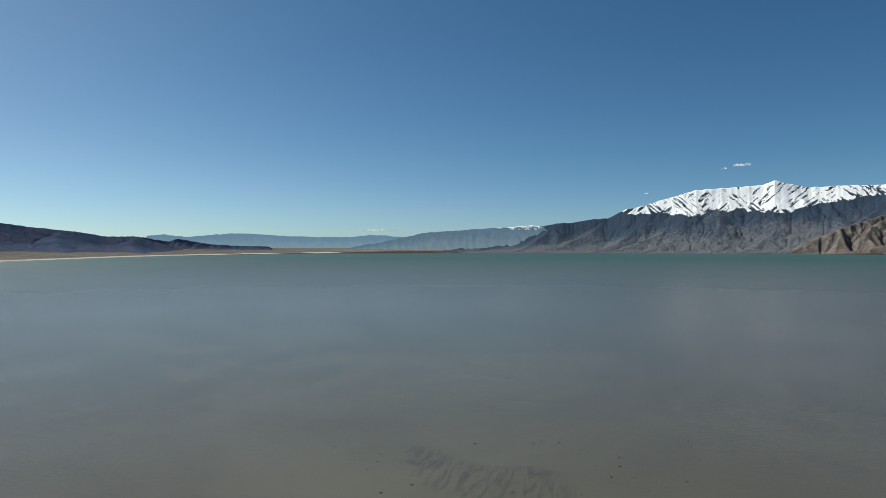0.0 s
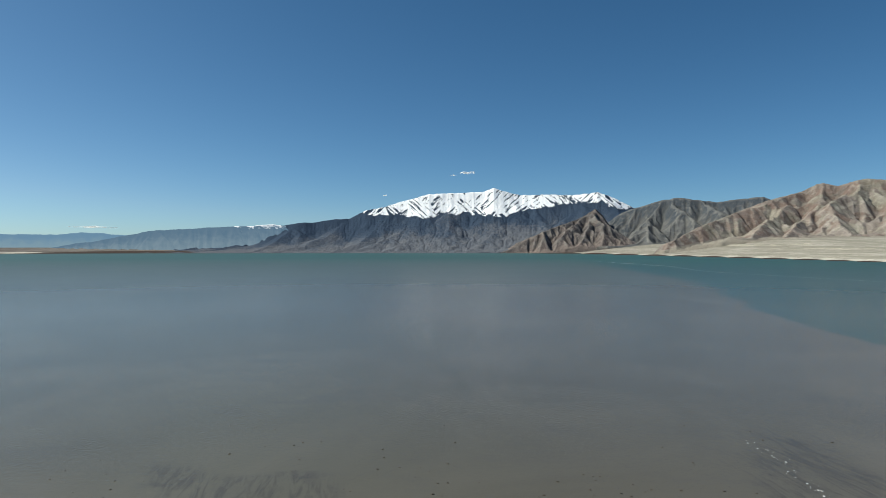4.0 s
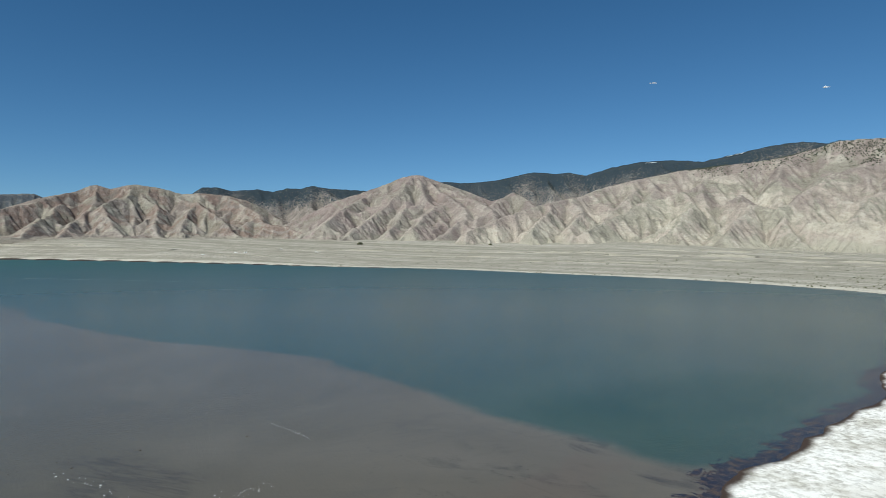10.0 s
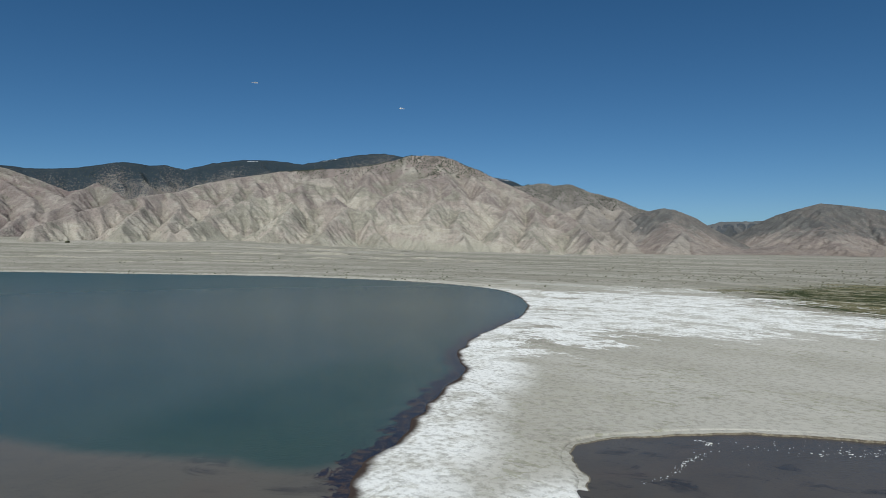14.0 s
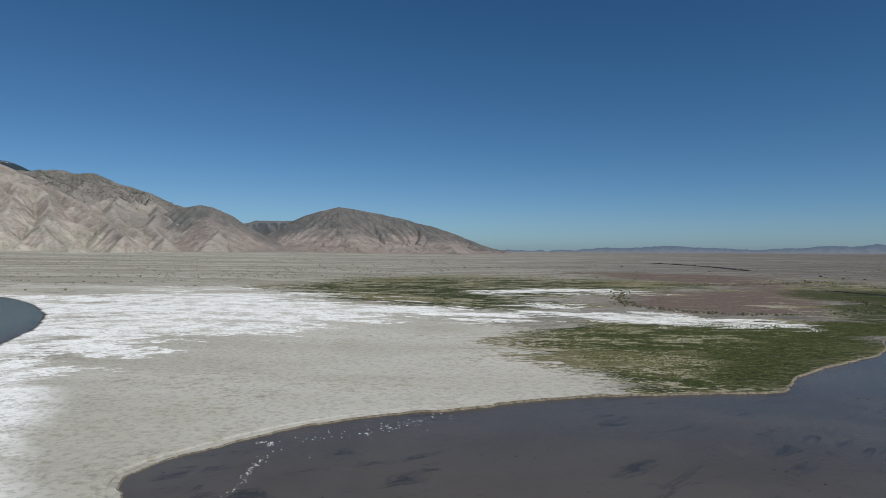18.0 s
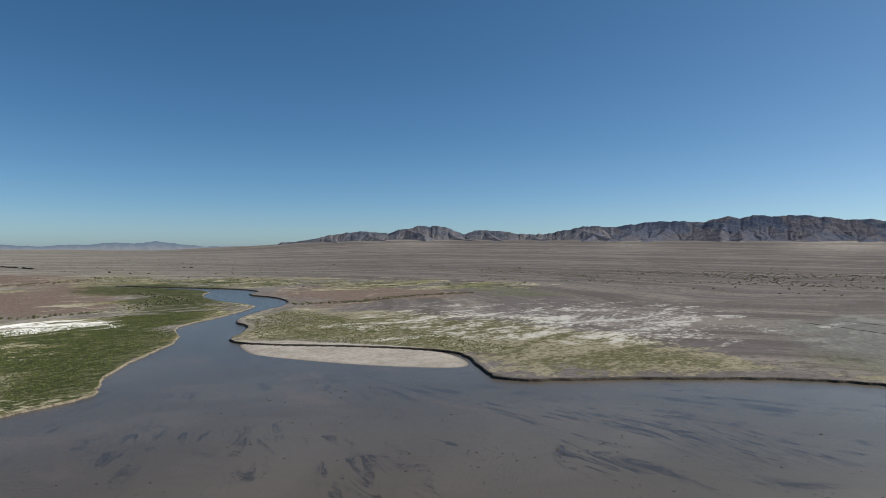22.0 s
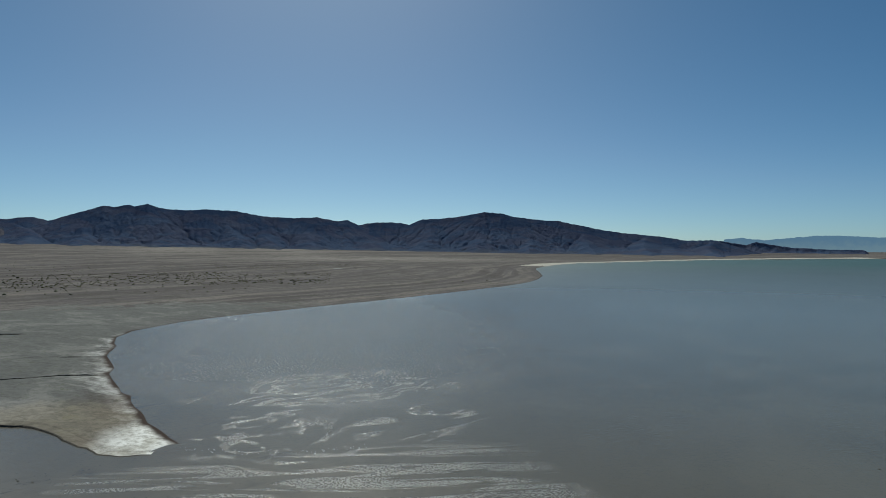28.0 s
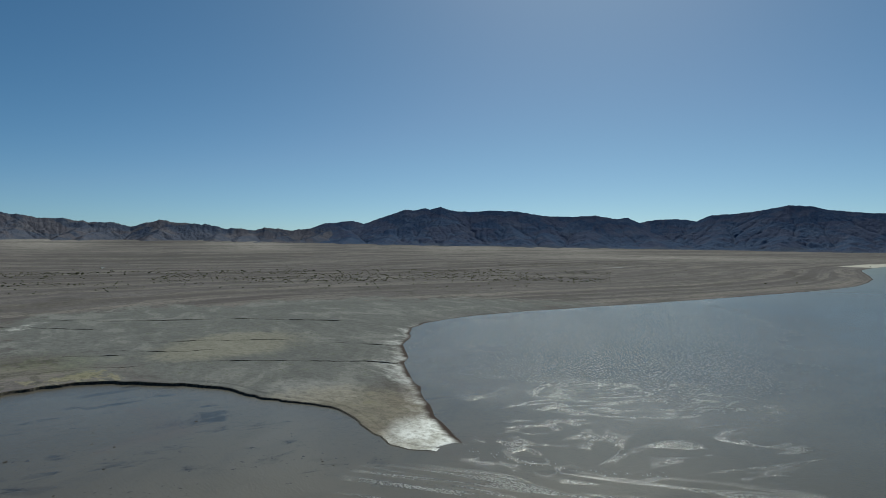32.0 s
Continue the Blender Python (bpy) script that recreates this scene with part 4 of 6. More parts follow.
def mountain(name, label, crest, near, far, material, seed, cell=14.0, depth_of_cut=1.0, power=1.15, jag=0.06, detail=1.0, parent=None, fine=1.7, snow=None, relief=1.0, streaked=True, ridges=None, steep=0.78, hollow=0.34, blunt=7.0, slant=0.0, brow=1.1):
    """A range seen all along its front: crest as bearing and rise in degrees, foot and crest distances;
    ridges: main ridges as bearing, rise and share of the way from foot to crest."""
    c = sorted(crest)
    c = np.array([(c[0][0] - 1.0, min(c[0][1] - 0.4, -1.1))] + c + [(c[-1][0] + 1.8, min(c[-1][1] - 0.4, -1.1))])
    wide = radians(1) * 0.5 * (near + far)
    cols = max(24, int((c[-1, 0] - c[0, 0]) * wide / cell))
    rows = max(14, int((far - near) / cell))
    az = np.linspace(c[0, 0], c[-1, 0], cols)
    el = np.interp(az, c[:, 0], c[:, 1]) + jag * (fbm(az / 0.5, az * 0, seed + 3, 4) - 0.5) * 2
    sn, cs = np.sin(np.radians(az)), np.cos(np.radians(az))
    zc = EYE + far * np.tan(np.radians(el))
    zf = np.minimum(plain(near * sn, near * cs), zc - 3) - 3
    h = zc - zf
    v = np.linspace(0, 1, rows)[:, None]
    X, Y = az * wide + 0 * v, near + (far - near) * v + 0 * az
    base = zf + h * hollow * v**1.6
    base_at = lambda x, y: float(np.interp(x, X[0], zf) + np.interp(x, X[0], h) * hollow * max(min((y - near) / (far - near), 1.0), 0.0) ** 1.6)
    if ridges:
        lines = [np.array([(a * wide, near + (far - near) * f, EYE + (near + (far - near) * f) * math.tan(radians(e))) for a, e, f in line]) for line in ridges]
    else:
        pick, lines, x = random.Random(seed), [], X[0, 0]
        pace = 0.34 * (far - near)
        while x < X[0, -1]:
            x += pace * pick.uniform(0.6, 1.4)
            tall = float(np.interp(x, X[0], h))
            if tall < 20:
                continue
            lean, bend, x0 = slant + pick.uniform(-0.4, 0.4), pick.uniform(-0.35, 0.35), x
            line = []
            for k in range(7):
                f = 1 - k / 6.4
                xx = x0 + lean * (1 - f) * (far - near) * 0.5 + bend * math.sin(4.5 * (1 - f)) * pace * 0.6
                line.append((xx, near + (far - near) * f, float(np.interp(xx, X[0], zf)) + min(float(np.interp(xx, X[0], h)), tall * 1.1) * f ** power * (1 - 0.35 * f * (1 - f)) * pick.uniform(0.93, 1.0)))
            lines.append(np.array(line))
    lines = lines + [np.stack([X[0, ::3], Y[-1, ::3], zc[::3]], 1)]
    twigs = spread(lines, near, far, base_at, seed)
    WARP[0] = X + 46 * (fbm(X / 120, Y / 120, seed + 20, 4) - 0.5)
    WARP[1] = Y + 46 * (fbm(X / 120, Y / 120, seed + 25, 4) - 0.5)
    form = np.maximum(crests(X, Y, lines[:-1], steep, blunt), crests(X, Y, twigs, steep * 1.1, blunt * 0.4))
    form = np.maximum(form, crests(X, Y, lines[-1:], max(steep * brow, 1.35 * float(h.max()) / (far - near)), blunt))
    z = np.maximum(base, base + (form - base) * relief)
    # the foot runs in and out among the fans
    bay = 0.11 * (far - near) * np.clip(2.2 * (fbm(az / 3.0, az * 0, seed + 60, 2) - 0.38), 0, 1)
    z = np.minimum(z, zf + np.clip((Y - near - bay) * 1.1, -8, None))
    bell = np.sin(np.pi * v**0.7)
    z = z + h * bell * 0.05 * (fbm(X / 70, Y / 70, seed + 5, 4) - 0.5) + h * 0.008 * vnoise(X / cell, Y / cell, seed + 9)
    fixed = np.zeros(z.shape, bool)
    fixed[0] = True
    z, flow = worn(z, fixed, 36, 0.014 * depth_of_cut, 0.85 * cell)
    # finer surface
    R, C = int(rows * fine), int(cols * fine)
    z, flow = finer(z, R, C), finer(np.log1p(flow), R, C)
    az, el, h, zc, zf = (np.interp(np.linspace(0, cols - 1, C), np.arange(cols), q) for q in (az, el, h, zc, zf))
    el = np.interp(az, c[:, 0], c[:, 1]) + jag * (fbm(az / 0.4, az * 0, seed + 3, 5, 0.6) - 0.5) * 2
    zc = EYE + far * np.tan(np.radians(el))
    v = np.linspace(0, 1, R)[:, None]
    i, j = np.arange(R)[:, None] / fine * cell + 0 * az, np.arange(C)[None] / fine * cell + 0 * v
    bell = np.sin(np.pi * v**0.8)
    rough = ridged(j / 46, i / 40, seed + 30, 4, 0.55) - 0.4
    z = z + detail * bell * (np.minimum(h, 260) * 0.036 * rough + 0.016 * np.minimum(h, 300) * (fbm(j / 9, i / 9, seed + 41, 3) - 0.5))
    z = z + (zc - z[-1]) * v**4
    d = near + (far - near) * v + 0 * az
    top = EYE + d * (zc - EYE) / far
    z = np.minimum(z, np.where(v < 1, top - h * 0.01 * (1 - v), top))
    low = blurred(z, 5)
    ridge = np.clip(0.5 + (z - low) / (0.05 * np.median(h) + 3), 0, 1)
    back = np.stack([zc - 0.10 * h, zc - 0.5 * h])
    skirt = (z[0] - 45)[None]
    d = np.concatenate([d[:1], d, [d[-1] + 0.1 * (far - near), d[-1] + 0.25 * (far - near)]])
    z = np.concatenate([skirt, z, back])
    ext = lambda q: np.concatenate([q[:1], q, q[-1:], q[-1:]])
    vv, rr = ext(v + 0 * az), ext(ridge)
    hv = np.clip((z - zf) / np.maximum(h, 1), 0, 1)
    rise = np.degrees(np.arctan2(z - EYE, d))
    sn, cs = np.sin(np.radians(az)), np.cos(np.radians(az))
    me = grid_mesh(name, d * sn, d * cs, z, False, {"v": hv, "ridge": rr, "wash": ext(flow)}, material)
    SLOPES[label] = (d * sn, d * cs, z, hv)
    ob = new(name, me)
    if parent:
        ob.parent = parent
    else:
        tagged(ob, label, "mountain")
    if snow:
        # snow lies high up, longest in the gullies
        line = np.array(snow)
        edge = np.interp(az, line[:, 0], line[:, 1], 99, 99)
        high = rise - edge
        if streaked:
            pick = fbm(az / 1.1 + 0 * vv + 0.3 * rise, rise / 2.5 + 0 * az, 78, 2) > 0.5
            flute = np.where(pick, fbm((az + 1.2 * rise) / 0.19, (rise - az) / 1.3, 77, 4, 0.6), fbm((az - 1.1 * rise) / 0.19, (rise + az) / 1.3, 76, 4, 0.6))
            lie = np.minimum(0.16 + 0.13 * high + 2.6 * (flute - 0.5), 3.0 * high + 2.0 * (fbm(az / 0.5 + 0 * vv, rise / 0.6 + 0 * az, 79, 5, 0.6) - 0.5) + 0.25)
        else:
            lie = high - 0.06 + 0.9 * (fbm((az + 2 * rise) / 0.3, rise / 0.12 + 0 * az, 79, 4, 0.6) - 0.5)
        lie[-3:] = lie[-4] + 0.1
        patch("snowfield", d * sn, d * cs, z + 1.5, lie > 0, SNOWMAT, ob)
    return ob


def patch(name, px, py, pz, keep, material, parent):
    """The kept faces of a grid as a mesh of their own."""
    rows, cols = px.shape
    q = keep[:-1, :-1].ravel().nonzero()[0]
    i, j = q // (cols - 1), q % (cols - 1)
    quads = np.stack([i * cols + j, (i + 1) * cols + j, (i + 1) * cols + j + 1, i * cols + j + 1], -1)
    used, inv = np.unique(quads, return_inverse=True)
    me = bpy.data.meshes.new(name)
    co = np.stack([px, py, pz], -1).reshape(-1, 3)[used].astype(np.float32)
    me.vertices.add(len(co))
    me.vertices.foreach_set("co", co.ravel())
    me.loops.add(quads.size)
    me.loops.foreach_set("vertex_index", inv.ravel().astype(np.int32))
    me.polygons.add(len(quads))
    me.polygons.foreach_set("loop_start", np.arange(0, quads.size, 4, dtype=np.int32))
    me.polygons.foreach_set("use_smooth", np.ones(len(quads), bool))
    me.update(calc_edges=True)
    me.materials.append(material)
    ob = new(name, me)
    ob.parent = parent
    return tagged(ob, "white snowfield streaked by dark gullies", kind="stuff")


def snow_material():
    m, tree, b = build("snow", 0.7, 0.2)
    n = Nodes(tree)
    n.put(b.inputs["Base Color"], n.mix(n.step(n.noise(0.05, 5), 0.3, 0.7), (0.80, 0.83, 0.88), (0.90, 0.91, 0.93)))
    n.put(b.inputs["Normal"], n.bump(n.noise(0.06, 5), 4.0, 0.6))
    return m


SNOWMAT = snow_material()
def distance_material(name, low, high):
    """A far range that glows by emission, as blue as the hazy air before it."""
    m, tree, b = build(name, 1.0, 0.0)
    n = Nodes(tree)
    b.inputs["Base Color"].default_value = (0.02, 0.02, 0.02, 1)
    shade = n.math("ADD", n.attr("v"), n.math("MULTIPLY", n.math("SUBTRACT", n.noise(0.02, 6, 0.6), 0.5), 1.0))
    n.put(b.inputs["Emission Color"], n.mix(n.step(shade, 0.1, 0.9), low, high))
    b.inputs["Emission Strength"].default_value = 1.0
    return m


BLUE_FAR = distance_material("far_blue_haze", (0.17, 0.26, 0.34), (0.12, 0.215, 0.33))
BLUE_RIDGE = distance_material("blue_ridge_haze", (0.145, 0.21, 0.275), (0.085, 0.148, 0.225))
# Blue air haze is mixed into this rock and forest colour.
SNOWY = rock_material("hazy_blue_snow_rock", (0.108, 0.120, 0.145), (0.066, 0.088, 0.124), 0.9, 0.36, tree=(0.037, 0.058, 0.094), scrub=0.0, contrast=0.5)
# The next two rock colours are pulled towards blue haze.
MIDROCK = rock_material("hazy_grey_green_rock", (0.090, 0.096, 0.103), (0.056, 0.067, 0.082), contrast=0.55)
CRAG = rock_material("red_crag_rock", (0.122, 0.105, 0.105), (0.074, 0.068, 0.076), warm=(0.128, 0.098, 0.094), warm_share=0.45, apron=(0.19, 0.158, 0.145))
REDROCK = rock_material("red_grey_rock", (0.255, 0.222, 0.202), (0.160, 0.132, 0.122), apron=(0.28, 0.258, 0.22), warm=(0.19, 0.134, 0.116), warm_share=0.65, sage=0.35)
# The tree colour includes the blue of the air before the range.
FOREST = rock_material("forested_rock", (0.20, 0.17, 0.155), (0.15, 0.135, 0.13), 0.92, 0.72, tree=(0.022, 0.038, 0.052))
DOME = rock_material("pinkish_rock", apron=(0.31, 0.295, 0.245), low=(0.31, 0.268, 0.245), high=(0.21, 0.174, 0.164), warm=(0.235, 0.183, 0.175), warm_share=0.5, sage=0.3)
TAN = rock_material("tan_rock", (0.45, 0.412, 0.35), (0.255, 0.215, 0.20), apron=(0.36, 0.345, 0.285), warm=(0.345, 0.29, 0.26), warm_share=0.4, sage=0.4, contrast=1.15)
SPECKLED = rock_material("speckled_rock", (0.33, 0.295, 0.262), (0.22, 0.20, 0.188), 0.5, 0.95, apron=(0.29, 0.26, 0.225))
GREYHILL = rock_material("grey_hill_rock", (0.29, 0.25, 0.225), (0.135, 0.128, 0.128), 0.5, 0.6, warm=(0.26, 0.21, 0.19), warm_share=0.4, tree=(0.085, 0.092, 0.092), apron=(0.27, 0.225, 0.195))
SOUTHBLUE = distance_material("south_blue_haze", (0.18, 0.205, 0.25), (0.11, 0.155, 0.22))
# These three desert rocks carry blue haze in their base colours.
SEROCK = rock_material("hazy_brown_desert_rock", (0.112, 0.116, 0.138), (0.060, 0.072, 0.102), warm=(0.130, 0.120, 0.130), warm_share=0.5, scrub=0.0, contrast=0.6, apron=(0.20, 0.182, 0.168))
# This one is darkened as well, for slopes turned from the sun.
SDARK = rock_material("hazy_shaded_desert_rock", (0.052, 0.076, 0.130), (0.030, 0.050, 0.098), warm=(0.060, 0.063, 0.098), warm_share=0.4, scrub=0.0, contrast=0.2, apron=(0.070, 0.084, 0.115))
SEDARK = rock_material("hazy_desert_rock", (0.082, 0.092, 0.128), (0.040, 0.055, 0.092), warm=(0.095, 0.086, 0.098), warm_share=0.5, scrub=0.0, contrast=0.5, apron=(0.19, 0.176, 0.165))

NORTH_FAR = [(334.6, 1.02), (335.9, 1.17), (337.6, 0.94), (339.4, 1.15), (341.7, 1.31), (343.2, 1.27), (345.1, 1.13), (348.5, 0.99), (351.5, 1.0), (353.3, 1.21), (355.1, 1.11), (356.4, 1.01), (357.7, 1.22)]
NORTH_BLUE = [(-9.5, -0.2), (-7.5, 0.25), (-5.6, 0.55), (-4.4, 0.8), (-2.8, 1.16), (-1.8, 1.42), (0.8, 1.58), (3.4, 1.78), (6.0, 1.87), (8.1, 2.07), (9.3, 1.91), (11.0, 1.49)]
SNOW = [(6.0, 0.74), (8.5, 1.86), (10.3, 2.21), (11.5, 2.25), (13.5, 2.58), (14.7, 2.62), (16.2, 3.35), (17.8, 3.66), (19.7, 4.25), (21.9, 4.85), (22.8, 4.92), (25.0, 5.02), (27.1, 5.11), (27.9, 5.44), (28.7, 5.17), (30.3, 4.78), (31.8, 4.75), (32.6, 4.81), (35.2, 4.7), (37.2, 4.93), (38.2, 4.58), (39.8, 3.77), (41.4, 2.8), (42.9, 2.03)]
MID = [(37.7, 2.0), (39.3, 3.15), (42.4, 4.09), (43.9, 4.3), (45.5, 4.05), (47.0, 3.84), (48.6, 4.04), (50.4, 4.19), (52.1, 3.31), (53.1, 2.54)]
CRAGS = [(28.7, 0.05), (30.6, 0.67), (32.6, 1.55), (35.2, 2.5), (36.3, 3.02), (37.0, 3.49), (37.7, 2.78), (38.4, 1.75), (39.6, 0.98), (40.8, 0.26)]
RED = [(42.4, 0.16), (43.4, 0.58), (45.5, 1.78), (48.1, 2.81), (50.6, 3.83), (53.1, 4.47), (54.1, 4.96), (54.6, 5.05), (55.6, 4.78), (56.8, 5.16), (57.5, 5.25), (59.4, 5.01), (60.9, 4.58), (62.2, 4.74), (64.5, 4.59), (66.2, 4.21), (67.9, 3.32), (70.0, 2.26), (71.2, 1.43)]
BACK = [(60.9, 4.44), (61.8, 4.71), (62.5, 5.22), (63.8, 5.27), (64.9, 5.0), (67.1, 5.21), (68.1, 5.07), (68.4, 5.02), (69.6, 5.38), (70.4, 5.37), (70.8, 5.33), (71.7, 5.66), (73.3, 5.44), (75.1, 5.36), (77.2, 5.24), (83.2, 6.21), (85.7, 6.06), (88.2, 6.26), (91.8, 7.01), (93.9, 6.82), (95.0, 6.93), (96.5, 6.63), (98.6, 7.23), (101.1, 7.67), (103.7, 7.73), (106.2, 7.48), (108.7, 7.96), (110.6, 8.33), (112.1, 8.52), (113.5, 8.6), (114.6, 8.45), (117.6, 8.01), (122.1, 6.97), (123.5, 6.52), (125.1, 6.25), (126.2, 5.74), (128.1, 4.94)]
DOMES = [(67.3, 0.97), (69.4, 2.16), (71.5, 3.15), (73.7, 4.31), (76.0, 5.06), (78.4, 5.92), (79.8, 6.55), (80.8, 6.78), (81.7, 6.72), (83.0, 6.25), (84.7, 5.69), (86.7, 4.96), (88.0, 4.4), (89.0, 4.72), (89.95, 5.2), (91.1, 4.66), (92.3, 3.9), (93.9, 2.6)]
MAIN = [(83.7, 0.5), (85.7, 1.64), (88.8, 2.94), (90.8, 3.62), (93.4, 4.26), (96.0, 4.78), (97.5, 5.39), (99.6, 5.9), (102.2, 6.39), (104.2, 6.76), (106.2, 6.88), (107.7, 7.04), (111.1, 7.34), (112.5, 7.53), (113.9, 7.86), (114.9, 8.15), (115.8, 8.44), (117.6, 8.48), (118.9, 8.4), (120.2, 8.0), (120.8, 7.66), (122.2, 7.13), (124.1, 6.2), (126.1, 5.24), (128.1, 4.26), (130.7, 2.76), (132.7, 1.48), (134.8, 0.19)]
DARK_SIDE = [(124.3, 5.81), (126.2, 5.7), (127.6, 5.93), (128.5, 5.87), (128.9, 5.7), (130.4, 5.82), (132.2, 5.08), (134.3, 4.48), (136.3, 3.56), (138.4, 2.94), (140.0, 2.37), (142.5, 1.49), (145.1, 0.36)]
NOTCH = [(134.3, 2.0), (136.3, 3.15), (138.4, 3.56), (139.4, 3.36), (141.0, 2.63), (142.0, 1.91), (143.6, 0.98), (145.1, 0.21)]
GAPBACK = [(140.5, 1.5), (141.5, 1.91), (143.0, 2.32), (145.1, 2.31), (146.6, 2.36), (148.6, 1.99)]
DOMED = [(141.5, 0.15), (143.6, 0.98), (145.6, 2.1), (147.1, 2.81), (148.6, 3.26), (150.1, 3.65), (151.1, 3.53), (153.5, 3.1), (155.9, 2.62), (157.3, 2.21), (159.1, 1.8), (160.9, 1.17), (162.6, 0.45), (164.3, -0.11), (165.5, -0.29)]
SOUTH_FAR = [(164.3, -0.3), (165.5, -0.15), (167.9, -0.24), (168.6, -0.14), (169.0, -0.32), (170.3, -0.1), (171.6, -0.22), (172.2, -0.08), (174.1, 0.07), (176.1, 0.03), (177.7, 0.14), (179.4, 0.24), (181.6, 0.12), (183.9, 0.04), (186.2, -0.1), (187.6, 0.01), (189.5, 0.07), (191.5, 0.28), (193.0, 0.19), (194.5, 0.41), (196.5, 0.16), (198.6, -0.03), (200.6, 0.03), (203.2, -0.11)]
SE_A = [(202.2, -0.17), (203.0, -0.01), (204.8, 0.37), (206.8, 0.58), (208.9, 1.06), (210.4, 1.27), (212.0, 1.48), (213.2, 1.38), (214.2, 1.23), (215.2, 1.59), (216.5, 1.79), (217.2, 2.04), (217.9, 1.94), (219.4, 1.93), (220.4, 1.48), (221.3, 1.23), (222.2, 1.62), (223.2, 1.57), (224.5, 1.57), (226.3, 1.27), (228.1, 1.26), (228.9, 1.35), (230.2, 1.6), (230.6, 1.67), (231.7, 1.9), (232.8, 2.06), (234.4, 1.88)]
SE_B = [(231.7, 1.55), (232.8, 1.93), (234.4, 1.88), (235.6, 2.05), (237.2, 2.27), (238.5, 2.4), (239.8, 2.38), (242.0, 2.34), (243.8, 2.77), (244.7, 2.54), (245.9, 2.86), (247.1, 2.74), (249.5, 2.78), (251.4, 2.46), (252.4, 2.32), (253.9, 2.39), (255.5, 2.1), (257.0, 2.17), (258.5, 1.77), (259.6, 2.09), (260.6, 2.41), (262.2, 2.21), (264.2, 2.12), (265.8, 1.77), (268.4, 1.67), (269.6, 1.88), (271.4, 1.63), (272.9, 1.83), (274.9, 1.88)]
SOUTH = [(270.9, 1.11), (272.9, 1.78), (274.4, 2.29), (275.4, 2.39), (276.9, 2.58), (277.9, 2.28), (278.3, 2.39), (279.7, 2.95), (281.6, 3.59), (282.7, 3.55), (283.5, 3.77), (283.9, 3.65), (284.9, 3.87), (285.9, 3.54), (287.5, 3.42), (289.7, 3.54), (291.9, 3.46), (294.2, 3.03), (296.5, 2.94), (298.9, 3.03), (300.4, 2.71), (301.6, 2.78), (302.6, 2.33), (304.9, 1.54)]
EAST = [(300.9, 1.86), (302.4, 2.33), (303.9, 2.6), (305.9, 2.63), (307.2, 2.43), (308.4, 2.91), (310.0, 2.97), (311.5, 3.14), (314.1, 3.57), (315.7, 3.47), (316.7, 3.16), (319.3, 2.85), (320.8, 2.75), (322.4, 2.39), (324.4, 1.97), (326.4, 1.62), (329.3, 1.36), (331.6, 0.96), (333.9, 0.96), (336.2, 0.57), (337.0, 0.81), (337.7, 0.67), (339.2, 0.39), (341.6, 0.21), (344.4, 0.13)]
# the lower edge of the snow: bearing and rise in degrees
SNOW = [(-3.0, 0.02), (0.5, 0.18), (3.5, 0.45)] + SNOW
EAST_TAIL = [q for q in EAST if q[0] > 331]
EAST = [q for q in EAST if q[0] < 335] + [(338.0, -0.3)]
SNOW_LINE = [(15.6, 3.3), (16.4, 3.05), (18.1, 3.1), (20.4, 2.95), (21.7, 2.75), (23.1, 3.15), (25.1, 3.25), (27.2, 3.1), (28.8, 2.9), (30.3, 3.45), (33.0, 3.85), (35.5, 4.1), (37.6, 4.05), (39.6, 3.5), (40.2, 3.6)]
DRIFTS = [(101.4, 102.5, 0.10), (108.1, 109.5, 0.04), (122.2, 125.0, 0.05)]

RED_RIDGES = [
    [(53.43, 4.82, 1), (50.14, 3.38, 0.7), (47.67, 2.86, 0.55), (45.24, 1.84, 0.35), (43.11, 0.85, 0.1)],
    [(54.19, 4.93, 1), (54.69, 3.66, 0.75), (53.15, 2.37, 0.5), (52.12, 1.09, 0.2), (51.6, 0.48, 0.05)],
    [(52.15, 3.54, 0.75), (51.39, 2.72, 0.58), (50.53, 2.21, 0.4), (49.36, 0.74, 0.08)],
    [(57.27, 5.1, 1), (56.64, 4.17, 0.8), (54.94, 3.55, 0.65), (55.44, 2.37, 0.45), (56.7, 0.72, 0.1)],
    [(57.42, 4.89, 0.98), (59.06, 3.4, 0.7), (58.68, 1.85, 0.4), (59.54, 0.5, 0.06)],
    [(60.11, 4.58, 1), (61.91, 3.96, 0.8), (63.97, 2.76, 0.55), (64.99, 1.56, 0.3), (66.01, 0.57, 0.08)],
    [(61.6, 3.86, 0.78), (61.12, 2.62, 0.5), (60.84, 1.22, 0.22)],
    [(64.77, 4.4, 0.95), (66.56, 3.51, 0.7), (67.83, 2.31, 0.42), (69.61, 2.04, 0.38), (71.37, 1.26, 0.2)],
]
